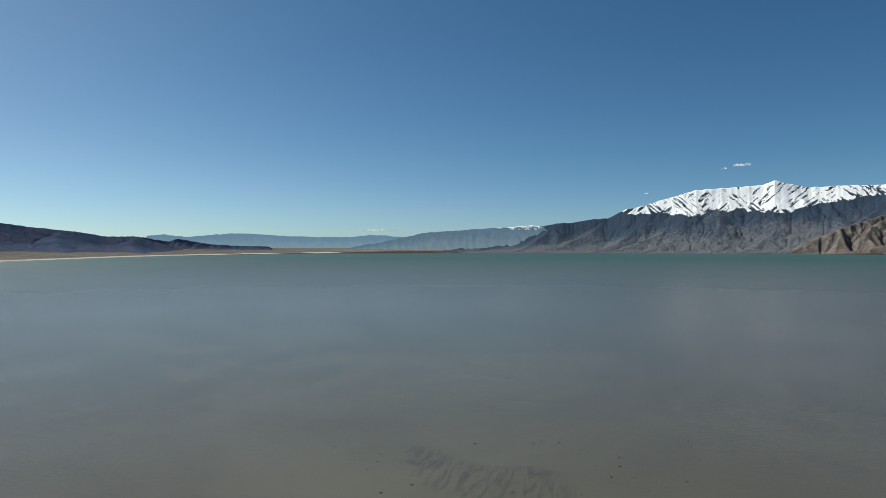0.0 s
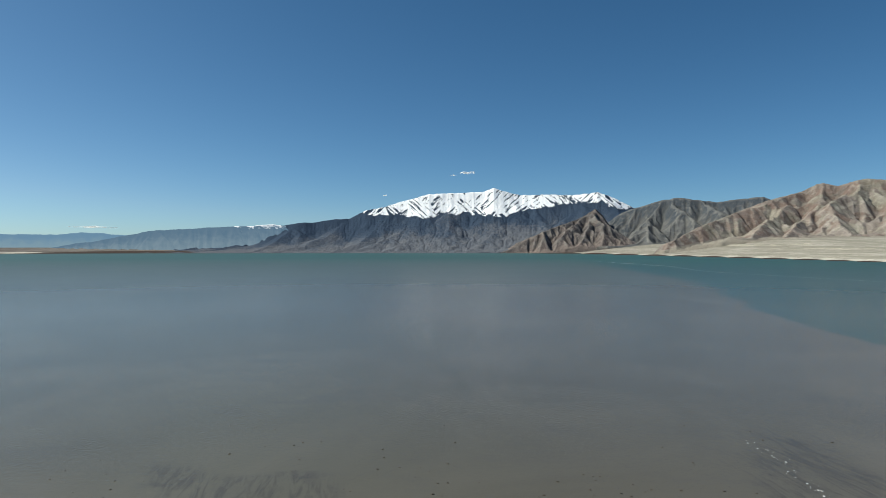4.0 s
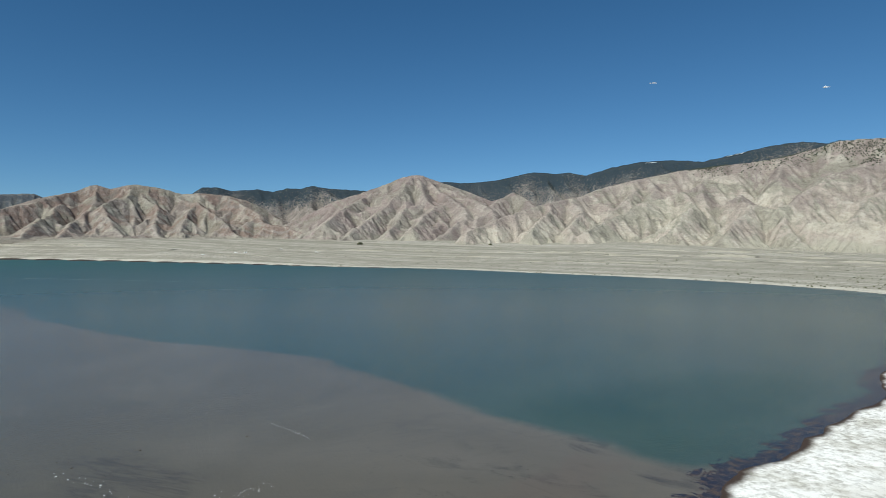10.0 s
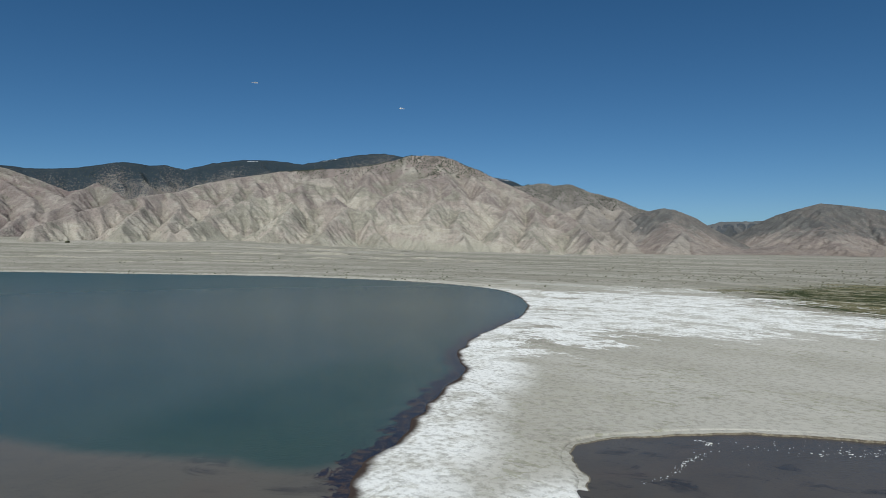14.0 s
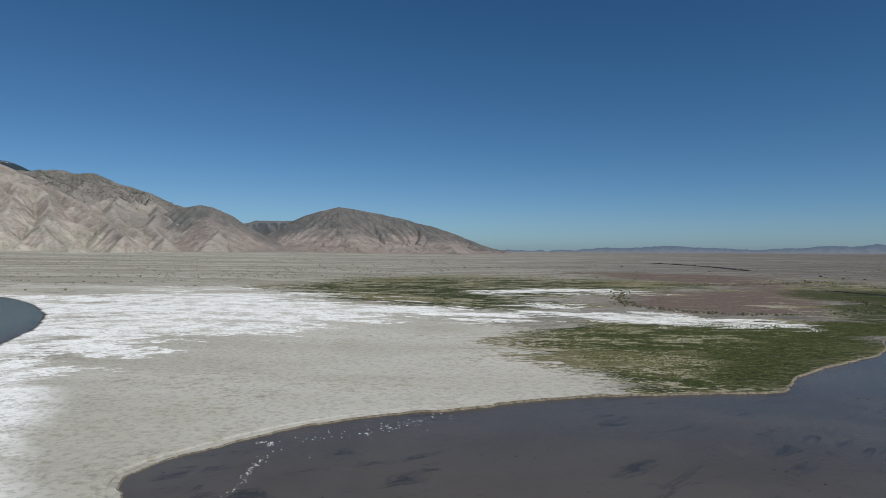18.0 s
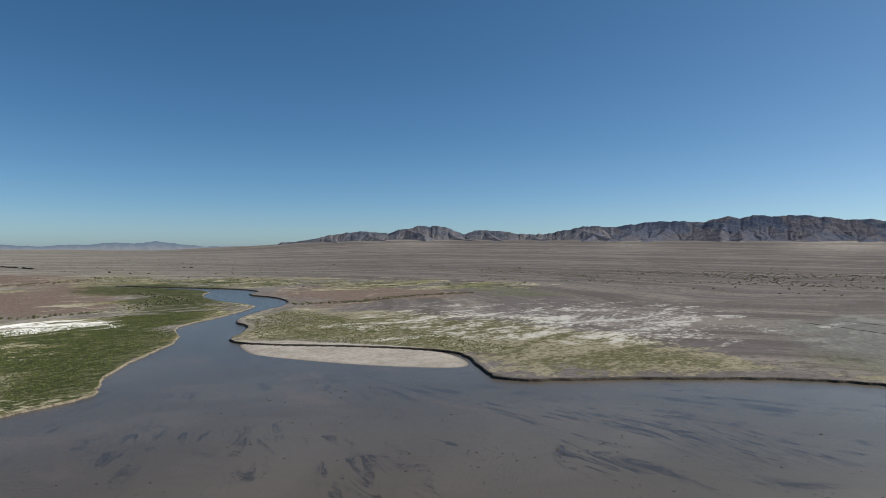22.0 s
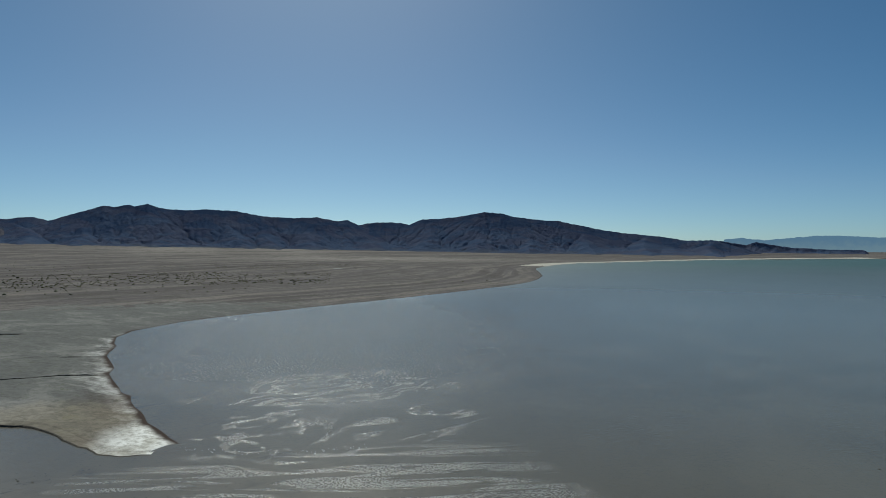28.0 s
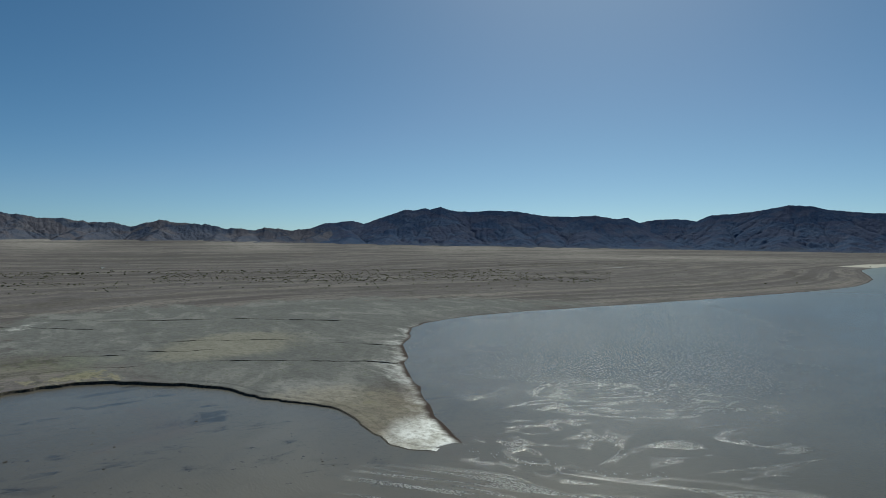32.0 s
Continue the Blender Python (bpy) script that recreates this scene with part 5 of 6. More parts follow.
DOMES_RIDGES = [
    [(80.65, 6.8, 1), (79.83, 5.59, 0.8), (78.65, 4.2, 0.6), (77.49, 3.19, 0.45), (75.62, 1.92, 0.25), (74.18, 0.83, 0.05)],
    [(80.48, 6.66, 0.98), (80.63, 5.18, 0.78), (79.81, 3.57, 0.5), (79.01, 2.2, 0.28), (78.6, 0.99, 0.06)],
    [(81.25, 6.61, 0.98), (81.64, 5.23, 0.75), (82.66, 4.12, 0.58), (81.82, 3.17, 0.42), (80.78, 1.92, 0.18)],
    [(81.86, 6.51, 1), (83.94, 5.09, 0.8), (85.21, 3.96, 0.6), (85.63, 2.79, 0.4), (84.32, 2.06, 0.25), (83.03, 1.02, 0.06)],
    [(77.15, 5.14, 1), (75.66, 4.29, 0.75), (74.22, 3.38, 0.5), (72.83, 2.2, 0.28)],
    [(82.69, 6.1, 1), (86.54, 4.47, 0.75), (87.86, 3.74, 0.5), (88.75, 2.26, 0.25)],
    [(87.65, 3.64, 0.6), (89.02, 4.68, 0.8), (89.95, 5.19, 0.92), (91.11, 4.64, 0.8), (92.13, 3.92, 0.6)],
    [(83.06, 2.41, 0.35), (81.19, 1.78, 0.2), (79.37, 0.81, 0.04)],
    [(85.19, 2.4, 0.35), (86.49, 1.85, 0.2), (87.15, 1.08, 0.08)],
]
MAIN_RIDGES = [
    [(108.93, 7.69, 1), (104.52, 6.91, 0.9), (101.95, 6.38, 0.82), (99.4, 6.1, 0.76), (97.39, 5.41, 0.68), (95.4, 4.67, 0.58)],
    [(95.4, 4.67, 0.58), (93.45, 4.54, 0.5), (91.53, 3.96, 0.4), (89.65, 3.44, 0.32), (86.91, 2.28, 0.2), (84.91, 1.17, 0.05)],
    [(101.95, 6.33, 0.82), (102.29, 5.27, 0.66), (101.4, 4.14, 0.5)],
    [(93.45, 4.49, 0.5), (93.05, 3.64, 0.38), (91.97, 2.39, 0.2), (91.0, 1.35, 0.06)],
    [(95.4, 4.62, 0.56), (95.97, 3.43, 0.38), (94.86, 2.16, 0.22), (95.32, 1.11, 0.06)],
    [(114.36, 8.1, 1), (111.77, 7.31, 0.9), (108.86, 6.57, 0.8), (106.83, 6.05, 0.72), (104.49, 4.97, 0.58), (102.42, 4.5, 0.5)],
    [(102.42, 4.5, 0.5), (100.88, 4.08, 0.45), (99.35, 3.1, 0.35), (97.32, 2.18, 0.2), (95.82, 1.31, 0.06)],
    [(104.49, 4.92, 0.58), (105.6, 4.0, 0.42), (104.44, 2.71, 0.26), (103.38, 1.37, 0.08)],
    [(108.82, 4.67, 0.5), (109.64, 3.84, 0.4), (109.1, 2.71, 0.25), (108.03, 1.36, 0.08)],
    [(109.64, 3.94, 0.42), (112.22, 3.11, 0.34), (114.78, 2.21, 0.25), (117.83, 1.68, 0.18), (122.31, 1.08, 0.12), (125.68, 0.56, 0.07), (129.39, -0.14, 0.02)],
    [(117.93, 8.37, 1), (119.17, 6.69, 0.8), (116.38, 6.29, 0.72), (114.83, 5.6, 0.62), (113.79, 4.64, 0.5), (111.7, 3.42, 0.35)],
    [(119.17, 6.64, 0.8), (119.9, 5.36, 0.62), (117.87, 3.92, 0.45), (116.83, 2.66, 0.3), (117.32, 1.83, 0.19)],
    [(120.44, 7.81, 1), (122.88, 5.59, 0.75), (121.88, 4.36, 0.6), (120.38, 3.33, 0.45), (119.85, 2.12, 0.28), (120.82, 1.04, 0.1)],
    [(122.41, 6.75, 1), (125.29, 4.73, 0.75), (124.79, 3.31, 0.52), (123.8, 2.07, 0.32), (124.25, 0.77, 0.1)],
    [(123.87, 5.96, 0.95), (127.18, 4.14, 0.72), (127.62, 2.71, 0.5), (126.66, 1.74, 0.3), (127.1, 0.5, 0.08)],
    [(125.78, 5.16, 0.95), (129.48, 3.4, 0.65), (131.25, 2.16, 0.45), (132.11, 1.19, 0.25), (132.95, 0.47, 0.06)],
]
SHOULDER_RIDGES = [
    [(129.99, 5.69, 1), (129.06, 4.42, 0.8), (128.13, 3.43, 0.65)],
    [(130.44, 5.53, 1), (132.19, 4.08, 0.75), (131.29, 2.63, 0.5), (133.44, 1.17, 0.18)],
    [(133.51, 4.69, 1), (135.18, 3.28, 0.7), (134.32, 1.86, 0.4), (135.54, 0.68, 0.08)],
    [(136.03, 3.67, 1), (138.81, 2.27, 0.6), (139.95, 1.53, 0.4), (139.15, 0.64, 0.08)],
    [(126.76, 5.81, 1), (127.21, 4.72, 0.8), (125.79, 3.98, 0.7)],
]
CRAGS_RIDGES = [
    [(36.48, 3.7, 1), (35.22, 3.02, 0.8), (33.78, 2.53, 0.6), (31.78, 1.6, 0.35), (29.68, 0.52, 0.05)],
    [(36.35, 3.56, 0.95), (35.42, 2.37, 0.6), (34.38, 1.44, 0.3), (33.36, 0.52, 0.05)],
    [(36.48, 3.56, 0.95), (36.6, 2.39, 0.6), (36.04, 1.31, 0.3), (35.62, 0.42, 0.05)],
    [(36.78, 3.33, 0.9), (37.54, 2.26, 0.55), (37.88, 1.27, 0.3), (38.09, 0.42, 0.05)],
]

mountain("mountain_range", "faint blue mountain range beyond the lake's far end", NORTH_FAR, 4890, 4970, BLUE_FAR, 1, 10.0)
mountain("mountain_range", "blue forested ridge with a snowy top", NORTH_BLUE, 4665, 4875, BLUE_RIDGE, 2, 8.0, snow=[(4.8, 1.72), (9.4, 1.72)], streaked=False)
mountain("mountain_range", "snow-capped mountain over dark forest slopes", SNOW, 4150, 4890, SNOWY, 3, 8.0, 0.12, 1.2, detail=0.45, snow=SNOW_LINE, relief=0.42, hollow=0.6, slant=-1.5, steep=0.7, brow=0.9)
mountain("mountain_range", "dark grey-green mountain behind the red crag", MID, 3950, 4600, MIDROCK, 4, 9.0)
mountain("mountain_range", "jagged red-brown rock crag at the shore", CRAGS, 3950, 4480, CRAG, 5, 7.0, 1.2, detail=1.7, ridges=CRAGS_RIDGES, blunt=4.0)
mountain("mountain_range", "red and grey rocky mountain", RED, 3000, 3800, REDROCK, 6, 9.0, 1.1, fine=2.0, detail=1.3, ridges=RED_RIDGES)
mountain("mountain_range", "dark forested mountains behind the bare ones", BACK, 3850, 4750, FOREST, 7, 16.0, 1.2)
mountain("mountain_range", "pinkish bare dome-shaped mountain", DOMES, 2600, 3550, DOME, 8, 9.0, fine=2.0, ridges=DOMES_RIDGES, blunt=14.0)
mountain("mountain_range", "large tan bare mountain with gullied slopes", MAIN, 2250, 3450, TAN, 9, 9.0, fine=2.0, ridges=MAIN_RIDGES)
mountain("mountain_range", "grey mountain shoulder speckled with shrubs", DARK_SIDE, 2700, 3950, SPECKLED, 10, 11.0, ridges=SHOULDER_RIDGES)
mountain("mountain_range", "small brown peak beside the pass", NOTCH, 2700, 3500, GREYHILL, 11, 10.0, blunt=16.0, steep=0.55, hollow=0.5, relief=0.8)
mountain("mountain_range", "low dark hills in the pass", GAPBACK, 4000, 4600, MIDROCK, 12)
mountain("mountain_range", "dark rounded mountain with pink foothills", DOMED, 2900, 3800, GREYHILL, 13, 9.0, fine=2.0, blunt=18.0, steep=0.5, hollow=0.55, relief=0.7, slant=0.5)
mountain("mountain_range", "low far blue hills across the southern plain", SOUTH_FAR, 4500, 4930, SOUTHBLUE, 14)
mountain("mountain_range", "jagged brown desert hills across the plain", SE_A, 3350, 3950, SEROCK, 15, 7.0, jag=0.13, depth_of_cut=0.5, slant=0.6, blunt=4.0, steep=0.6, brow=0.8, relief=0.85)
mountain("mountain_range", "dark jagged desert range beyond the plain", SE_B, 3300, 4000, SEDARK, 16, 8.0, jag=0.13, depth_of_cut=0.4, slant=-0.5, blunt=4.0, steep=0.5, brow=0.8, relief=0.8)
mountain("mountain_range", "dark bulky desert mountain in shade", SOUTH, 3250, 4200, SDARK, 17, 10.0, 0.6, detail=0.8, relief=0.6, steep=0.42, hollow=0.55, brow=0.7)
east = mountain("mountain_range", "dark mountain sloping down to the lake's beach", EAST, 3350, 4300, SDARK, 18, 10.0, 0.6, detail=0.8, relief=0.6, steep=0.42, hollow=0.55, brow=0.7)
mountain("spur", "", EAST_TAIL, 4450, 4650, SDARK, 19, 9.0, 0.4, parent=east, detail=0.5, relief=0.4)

# ---- shrubs, tufts, clods, foam, ledges ----
rng = np.random.default_rng(4)


def unit_blob(seed, faces=2):
    """A lumpy low dome of leaves."""
    bm = bmesh.new()
    bmesh.ops.create_icosphere(bm, subdivisions=1, radius=1)
    for v in bm.verts:
        v.co *= 0.75 + 0.5 * noise.noise(v.co * 1.7 + Vector((seed, 0, 0)))
        v.co.z = max(v.co.z, -0.25)
    me = np.array([v.co[:] for v in bm.verts]), np.array([[v.index for v in f.verts] for f in bm.faces])
    bm.free()
    return me


def round_tree(seed):
    """A low desert pine: a short stem under two uneven tufts."""
    co = [(-0.15, -0.1, -0.6), (0.15, -0.1, -0.6), (0, 0.17, -0.6), (0, 0, 0.6)]
    fa = [(0, 1, 3), (1, 2, 3), (2, 0, 3)]
    for k, (x, y, z, r) in enumerate(((0.2, 0.1, 0.7, 0.95), (-0.3, -0.15, 1.2, 0.7))):
        b = len(co)
        co += [(x + r * (0.75 + 0.5 * ((i * 7 + seed * 3 + k) % 5) / 5) * math.cos(i * 1.257 + k), y + r * math.sin(i * 1.257 + k), z) for i in range(5)]
        co += [(x, y, z + 0.95 * r), (x, y, z - 0.6 * r)]
        fa += [(b + i, b + (i + 1) % 5, b + 5) for i in range(5)] + [(b + (i + 1) % 5, b + i, b + 6) for i in range(5)]
    return np.array(co), np.array(fa)


def scattered(name, kinds, places, sizes, heights, material, label, category):
    """Many small pieces as one object."""
    which = rng.integers(0, len(kinds), len(places))
    spin = rng.uniform(0, 6.283, len(places))
    co, fa, base = [], [], 0
    for p, r, h, k, a in zip(places, sizes, heights, which, spin):
        v, f = kinds[k]
        c, s_ = math.cos(a), math.sin(a)
        co.append(np.stack([p[0] + r * (v[:, 0] * c - v[:, 1] * s_), p[1] + r * (v[:, 0] * s_ + v[:, 1] * c), p[2] + h * v[:, 2]], 1))
        fa.append(f + base)
        base += len(v)
    co, fa = np.concatenate(co).astype(np.float32), np.concatenate(fa).astype(np.int32)
    me = bpy.data.meshes.new(name)
    me.vertices.add(len(co))
    me.vertices.foreach_set("co", co.ravel())
    me.loops.add(fa.size)
    me.loops.foreach_set("vertex_index", fa.ravel())
    me.polygons.add(len(fa))
    me.polygons.foreach_set("loop_start", np.arange(0, fa.size, 3, dtype=np.int32))
    me.update(calc_edges=True)
    me.materials.append(material)
    return tagged(new(name, me), label, category, kind="stuff")


def leaf_material(name, low, high):
    m, tree, b = build(name, 0.9, 0.1)
    n = Nodes(tree)
    isl = tree.nodes.new("ShaderNodeNewGeometry").outputs["Random Per Island"]
    n.put(b.inputs["Base Color"], n.mix(n.math("ADD", n.math("MULTIPLY", isl, 0.7), n.math("MULTIPLY", n.noise(2.0, 3), 0.4)), low, high))
    return m


SHRUB = leaf_material("desert_shrub", (0.045, 0.05, 0.028), (0.12, 0.115, 0.07))
SAGE = leaf_material("sagebrush", (0.075, 0.08, 0.05), (0.15, 0.15, 0.10))
CONIFER = leaf_material("conifer", (0.035, 0.045, 0.032), (0.07, 0.08, 0.055))
GRASS = leaf_material("meadow_grass", (0.028, 0.044, 0.012), (0.095, 0.105, 0.038))
CLOD = leaf_material("wet_clod", (0.02, 0.017, 0.014), (0.07, 0.055, 0.042))
FOAM = leaf_material("foam", (0.55, 0.55, 0.52), (0.85, 0.85, 0.83))
blobs = [unit_blob(k) for k in range(6)]


def ring(count, az0, az1, r0, r1, clump=0.0, seed=0):
    az, r = np.radians(rng.uniform(az0, az1, count)), rng.uniform(r0, r1, count)
    px, py = r * np.sin(az), r * np.cos(az)
    keep = fbm(px / 90, py / 90, 70 + seed, 4) > clump
    px, py = px[keep], py[keep]
    z, at = land(px, py)
    ok = at["sd"] > 6
    return np.stack([px, py, z], 1)[ok]


fields = [ring(5200, 222, 300, 640, 1020, 0.46, 1), ring(900, 170, 320, 600, 1900, 0.45, 2), ring(700, 165, 235, 800, 1900, 0.5, 4), ring(800, 290, 304, 1250, 1600, 0.40, 5)]
spots = np.concatenate(fields)
size = rng.uniform(0.4, 1.0, len(spots)) ** 1.8 * 1.8
scattered("shrubs", blobs, spots, size, size * 0.8, SHRUB, "scattered grey-green desert shrubs on the gravel plain", "shrub")

spots = np.concatenate([ring(13000, 56, 160, 560, 2300, 0.40, 3), ring(5000, 160, 300, 520, 1900, 0.42, 6)])
size = rng.uniform(0.3, 1.0, len(spots)) ** 2 * 1.5 + 0.25
scattered("shrubs", blobs[:3], spots, size, size * 0.8, SAGE, "dense small sagebrush dotting the pale gravel plain", "shrub")

# dark bushes that edge the red flats and the river meadow
edges = []
for line, count, loose in (([(-137, -340), (-155, -335), (-175, -331), (-193, -332), (-212, -340), (-244, -350), (-272, -349), (-296, -348)], 330, 3.0), ([(52, -489), (44, -383), (11, -354), (-23, -343), (-47, -355)], 260, 3.5), ([(-97, -491), (-110, -385), (-86, -417), (-64, -350)], 160, 5.0), ([(-135, -738), (-60, -640), (20, -610)], 200, 9.0)):
    p = rounded(line)
    s_ = np.concatenate([[0], np.cumsum(np.hypot(*np.diff(p, axis=0).T))])
    at = rng.uniform(0, s_[-1], count)
    px, py = np.interp(at, s_, p[:, 0]) + rng.normal(0, loose, count), np.interp(at, s_, p[:, 1]) + rng.normal(0, loose, count)
    z, near_ = land(px, py)
    edges.append(np.stack([px, py, z], 1)[near_["sd"] > 2])
spots = np.concatenate(edges)
size = rng.uniform(0.35, 1.0, len(spots)) ** 1.6 * 1.6
scattered("shrubs", blobs, spots, size, size * 0.9, SHRUB, "dark shrubs edging the red flats by the river", "shrub")

# larger bushes that stand out one by one
bm = bmesh.new()
for k in range(5):
    part_ = bmesh.ops.create_icosphere(bm, subdivisions=2, radius=0.55 + 0.12 * (k % 3))["verts"]
    for v in part_:
        v.co += v.co * 0.5 * noise.noise(v.co * 3 + Vector((k, 2, 1)))
        v.co += Vector((0.6 * math.cos(k * 2.4), 0.6 * math.sin(k * 2.4), 0.45 + 0.12 * k))
me = bpy.data.meshes.new("shrub")
bm.to_mesh(me)
bm.free()
me.materials.append(SHRUB)
bush = tagged(new("shrub", me), "dark round desert bush on the gravel plain", "shrub", "bushes on the plain")
singles = np.concatenate([ring(34, 250, 292, 880, 1000), ring(26, 175, 240, 700, 1300), ring(12, 80, 130, 1300, 1900), ring(8, 158, 166, 900, 1100)])
for k, (x, y, z) in enumerate(singles):
    w = rng.uniform(0.8, 1.7)
    m = Matrix.Translation((x, y, z - 0.1)) @ Matrix.Rotation(k * 1.7, 4, "Z") @ Matrix.Diagonal((w, w, w * 0.75, 1))
    if k == 0:
        bush.matrix_basis = m
    else:
        other = copy_thing(bush, pose(0, 0, 0))
        other.matrix_basis = m

# trees on the upper slopes
woods = []
for label, low, share in (("large tan bare mountain with gullied slopes", 400, 0.42), ("grey mountain shoulder speckled with shrubs", 250, 0.30), ("dark forested mountains behind the bare ones", 260, 0.2)):
    px, py, pz, hv = SLOPES[label]
    dense = pz + 150 * (fbm(px / 160, py / 160, 81, 4) - 0.5)
    pick = (dense > low) & (rng.random(px.shape) < share * np.clip((dense - low) / 90, 0.1, 1))
    pick[-3:] = False
    pick[:, -1] = False
    shift = rng.random(px.shape)
    px, py, pz = (q + (np.roll(q, -1, 1) - q) * shift for q in (px, py, pz))
    woods.append(np.stack([px[pick], py[pick], pz[pick] - 0.5], 1))
woods = np.concatenate(woods)
size = rng.uniform(1.8, 4.0, len(woods))
scattered("trees", [round_tree(k) for k in range(4)], woods, size, size, CONIFER, "scattered dark conifers on the upper slopes", "tree")

# old snow along the forested crest
crest = np.array(BACK)
drift = []
for a0, a1, drop in DRIFTS:
    for az in np.arange(a0, a1, 0.05):
        if vnoise(az / 0.3, 0.0, 5) > 0.3:
            el = np.interp(az, crest[:, 0], crest[:, 1]) - drop - 0.04 * rng.random()
            drift.append((4738 * math.sin(radians(az)), 4738 * math.cos(radians(az)), EYE + 4738 * math.tan(radians(el))))
drift = np.array(drift)
size = rng.uniform(2.5, 6.0, len(drift))
scattered("snow_patches", blobs, drift, size, size * 0.45, SNOWMAT, "small white snow patches along a forested crest", "snow")

# grass tufts of the near meadow and the muddy flat
tuft = (np.array([(-0.5, -0.3, 0), (0.5, -0.25, 0), (0.05, 0.55, 0), (-0.15, 0.1, 1.0), (0.2, -0.15, 0.8)]), np.array([(0, 1, 3), (1, 2, 3), (2, 0, 3), (0, 1, 4), (1, 2, 4)]))
px, py = rng.uniform(-135, 70, 60000), rng.uniform(-330, -145, 60000)
inside_m = np.maximum(signed(px, py, zone_loops["meadow"][1]), signed(px, py, zone_loops["olive"][0])) + 30 * (fbm(px / 12, py / 12, 61, 4) - 0.55)
keep = inside_m > 0
px, py = px[keep][:14000], py[keep][:14000]
z, at = land(px, py)
ok = at["sd"] > 2.5
spots = np.stack([px, py, z], 1)[ok]
size = rng.uniform(0.25, 0.7, len(spots))
scattered("grass", [tuft], spots, size, size * 0.55, GRASS, "low green grass tufts on the river meadow", "grass")

# clods and driftwood bits in the shallow river mouth
az = np.radians(np.concatenate([rng.normal(205, 26, 900), rng.normal(225, 20, 500), rng.uniform(-10, 62, 420)]))
r = np.concatenate([rng.uniform(84, 210, 900), rng.uniform(84, 150, 500), rng.uniform(84, 128, 420)])
px, py = r * np.sin(az), r * np.cos(az)
wet = signed(px, py, WATER)
keep = (wet > 2) & (fbm(px / 16, py / 16, 44, 4) > 0.5)
spots = np.stack([px, py, np.zeros_like(px)], 1)[keep]
size = rng.uniform(0.2, 1.0, len(spots)) ** 2 * 0.3 + 0.05
scattered("mud_clods", blobs, spots[60:], size[60:], size[60:] * 0.35, CLOD, "small dark clods and debris in shallow water", "debris")
bm = bmesh.new()
bmesh.ops.create_icosphere(bm, subdivisions=2, radius=0.5)
for v in bm.verts:
    v.co += v.co * 0.6 * noise.noise(v.co * 4)
    v.co.z *= 0.4
me = bpy.data.meshes.new("mud_clod")
bm.to_mesh(me)
bm.free()
me.materials.append(CLOD)
clod = tagged(new("mud_clod", me), "dark lump of mud standing in shallow brown water", "mud clod", "mud lumps in the river mouth")
for k, (x, y, z) in enumerate(spots[:60]):
    m = Matrix.Translation((x, y, 0.02)) @ Matrix.Rotation(k * 2.1, 4, "Z") @ Matrix.Diagonal((0.35 + 0.06 * (k % 8), 0.3 + 0.04 * (k % 5), 0.35, 1))
    if k == 0:
        clod.matrix_basis = m
    else:
        copy_thing(clod, pose(0, 0, 0)).matrix_basis = m


def foam_line(line, count, spread, size):
    p = rounded(line)
    s_ = np.concatenate([[0], np.cumsum(np.hypot(*np.diff(p, axis=0).T))])
    at = rng.uniform(0, s_[-1], count)
    x = np.interp(at, s_, p[:, 0]) + rng.normal(0, spread, count)
    y = np.interp(at, s_, p[:, 1]) + rng.normal(0, spread, count)
    r = rng.uniform(0.15, 1.0, count) ** 3 * size * 0.55
    ob = scattered("foam_streak", blobs, np.stack([x, y, 0 * x + 0.01], 1), r, r * 0 + 0.05, FOAM, "broken streak of white foam on brown water", "foam")
    return ob


for line, count, spread, size in (
    ([(68, -93), (65.4, -97), (63.4, -102), (61.6, -105.5), (59, -110.6)], 90, 0.9, 0.6),
    ([(72.3, -58), (72.2, -64.7), (76, -72), (76.5, -78)], 130, 0.35, 0.4),
    ([(86.4, 81), (84, 74), (79.4, 66), (76, 60), (73, 55.4), (70, 52)], 70, 0.7, 0.5),
    ([(81.4, 52), (81, 49.5), (86, 46.7)], 40, 0.8, 0.4),
    ([(118.6, 60), (112, 51), (107.4, 46.8)], 60, 0.3, 0.3),
    ([(82.5, -82.3), (80.3, -83.7), (79.6, -81.4)], 60, 0.2, 0.5),
    ([(78, -80), (73, -92), (66, -100), (55, -112)], 120, 2.5, 0.4),
    ([(-98, 27), (-94, 31), (-88, 36), (-82, 44), (-80, 52)], 140, 0.6, 0.35),
    ([(818, 875), (684, 670), (661, 552), (639, 423), (617, 327)], 900, 2.0, 2.2),
    ([(957, 1271), (880, 1050), (818, 875)], 400, 4.0, 5.0),
    ([(-1060, 1400), (-1130, 1800), (-1180, 2300)], 300, 4.0, 6.0),
):
    foam_line(line, count, spread, size)


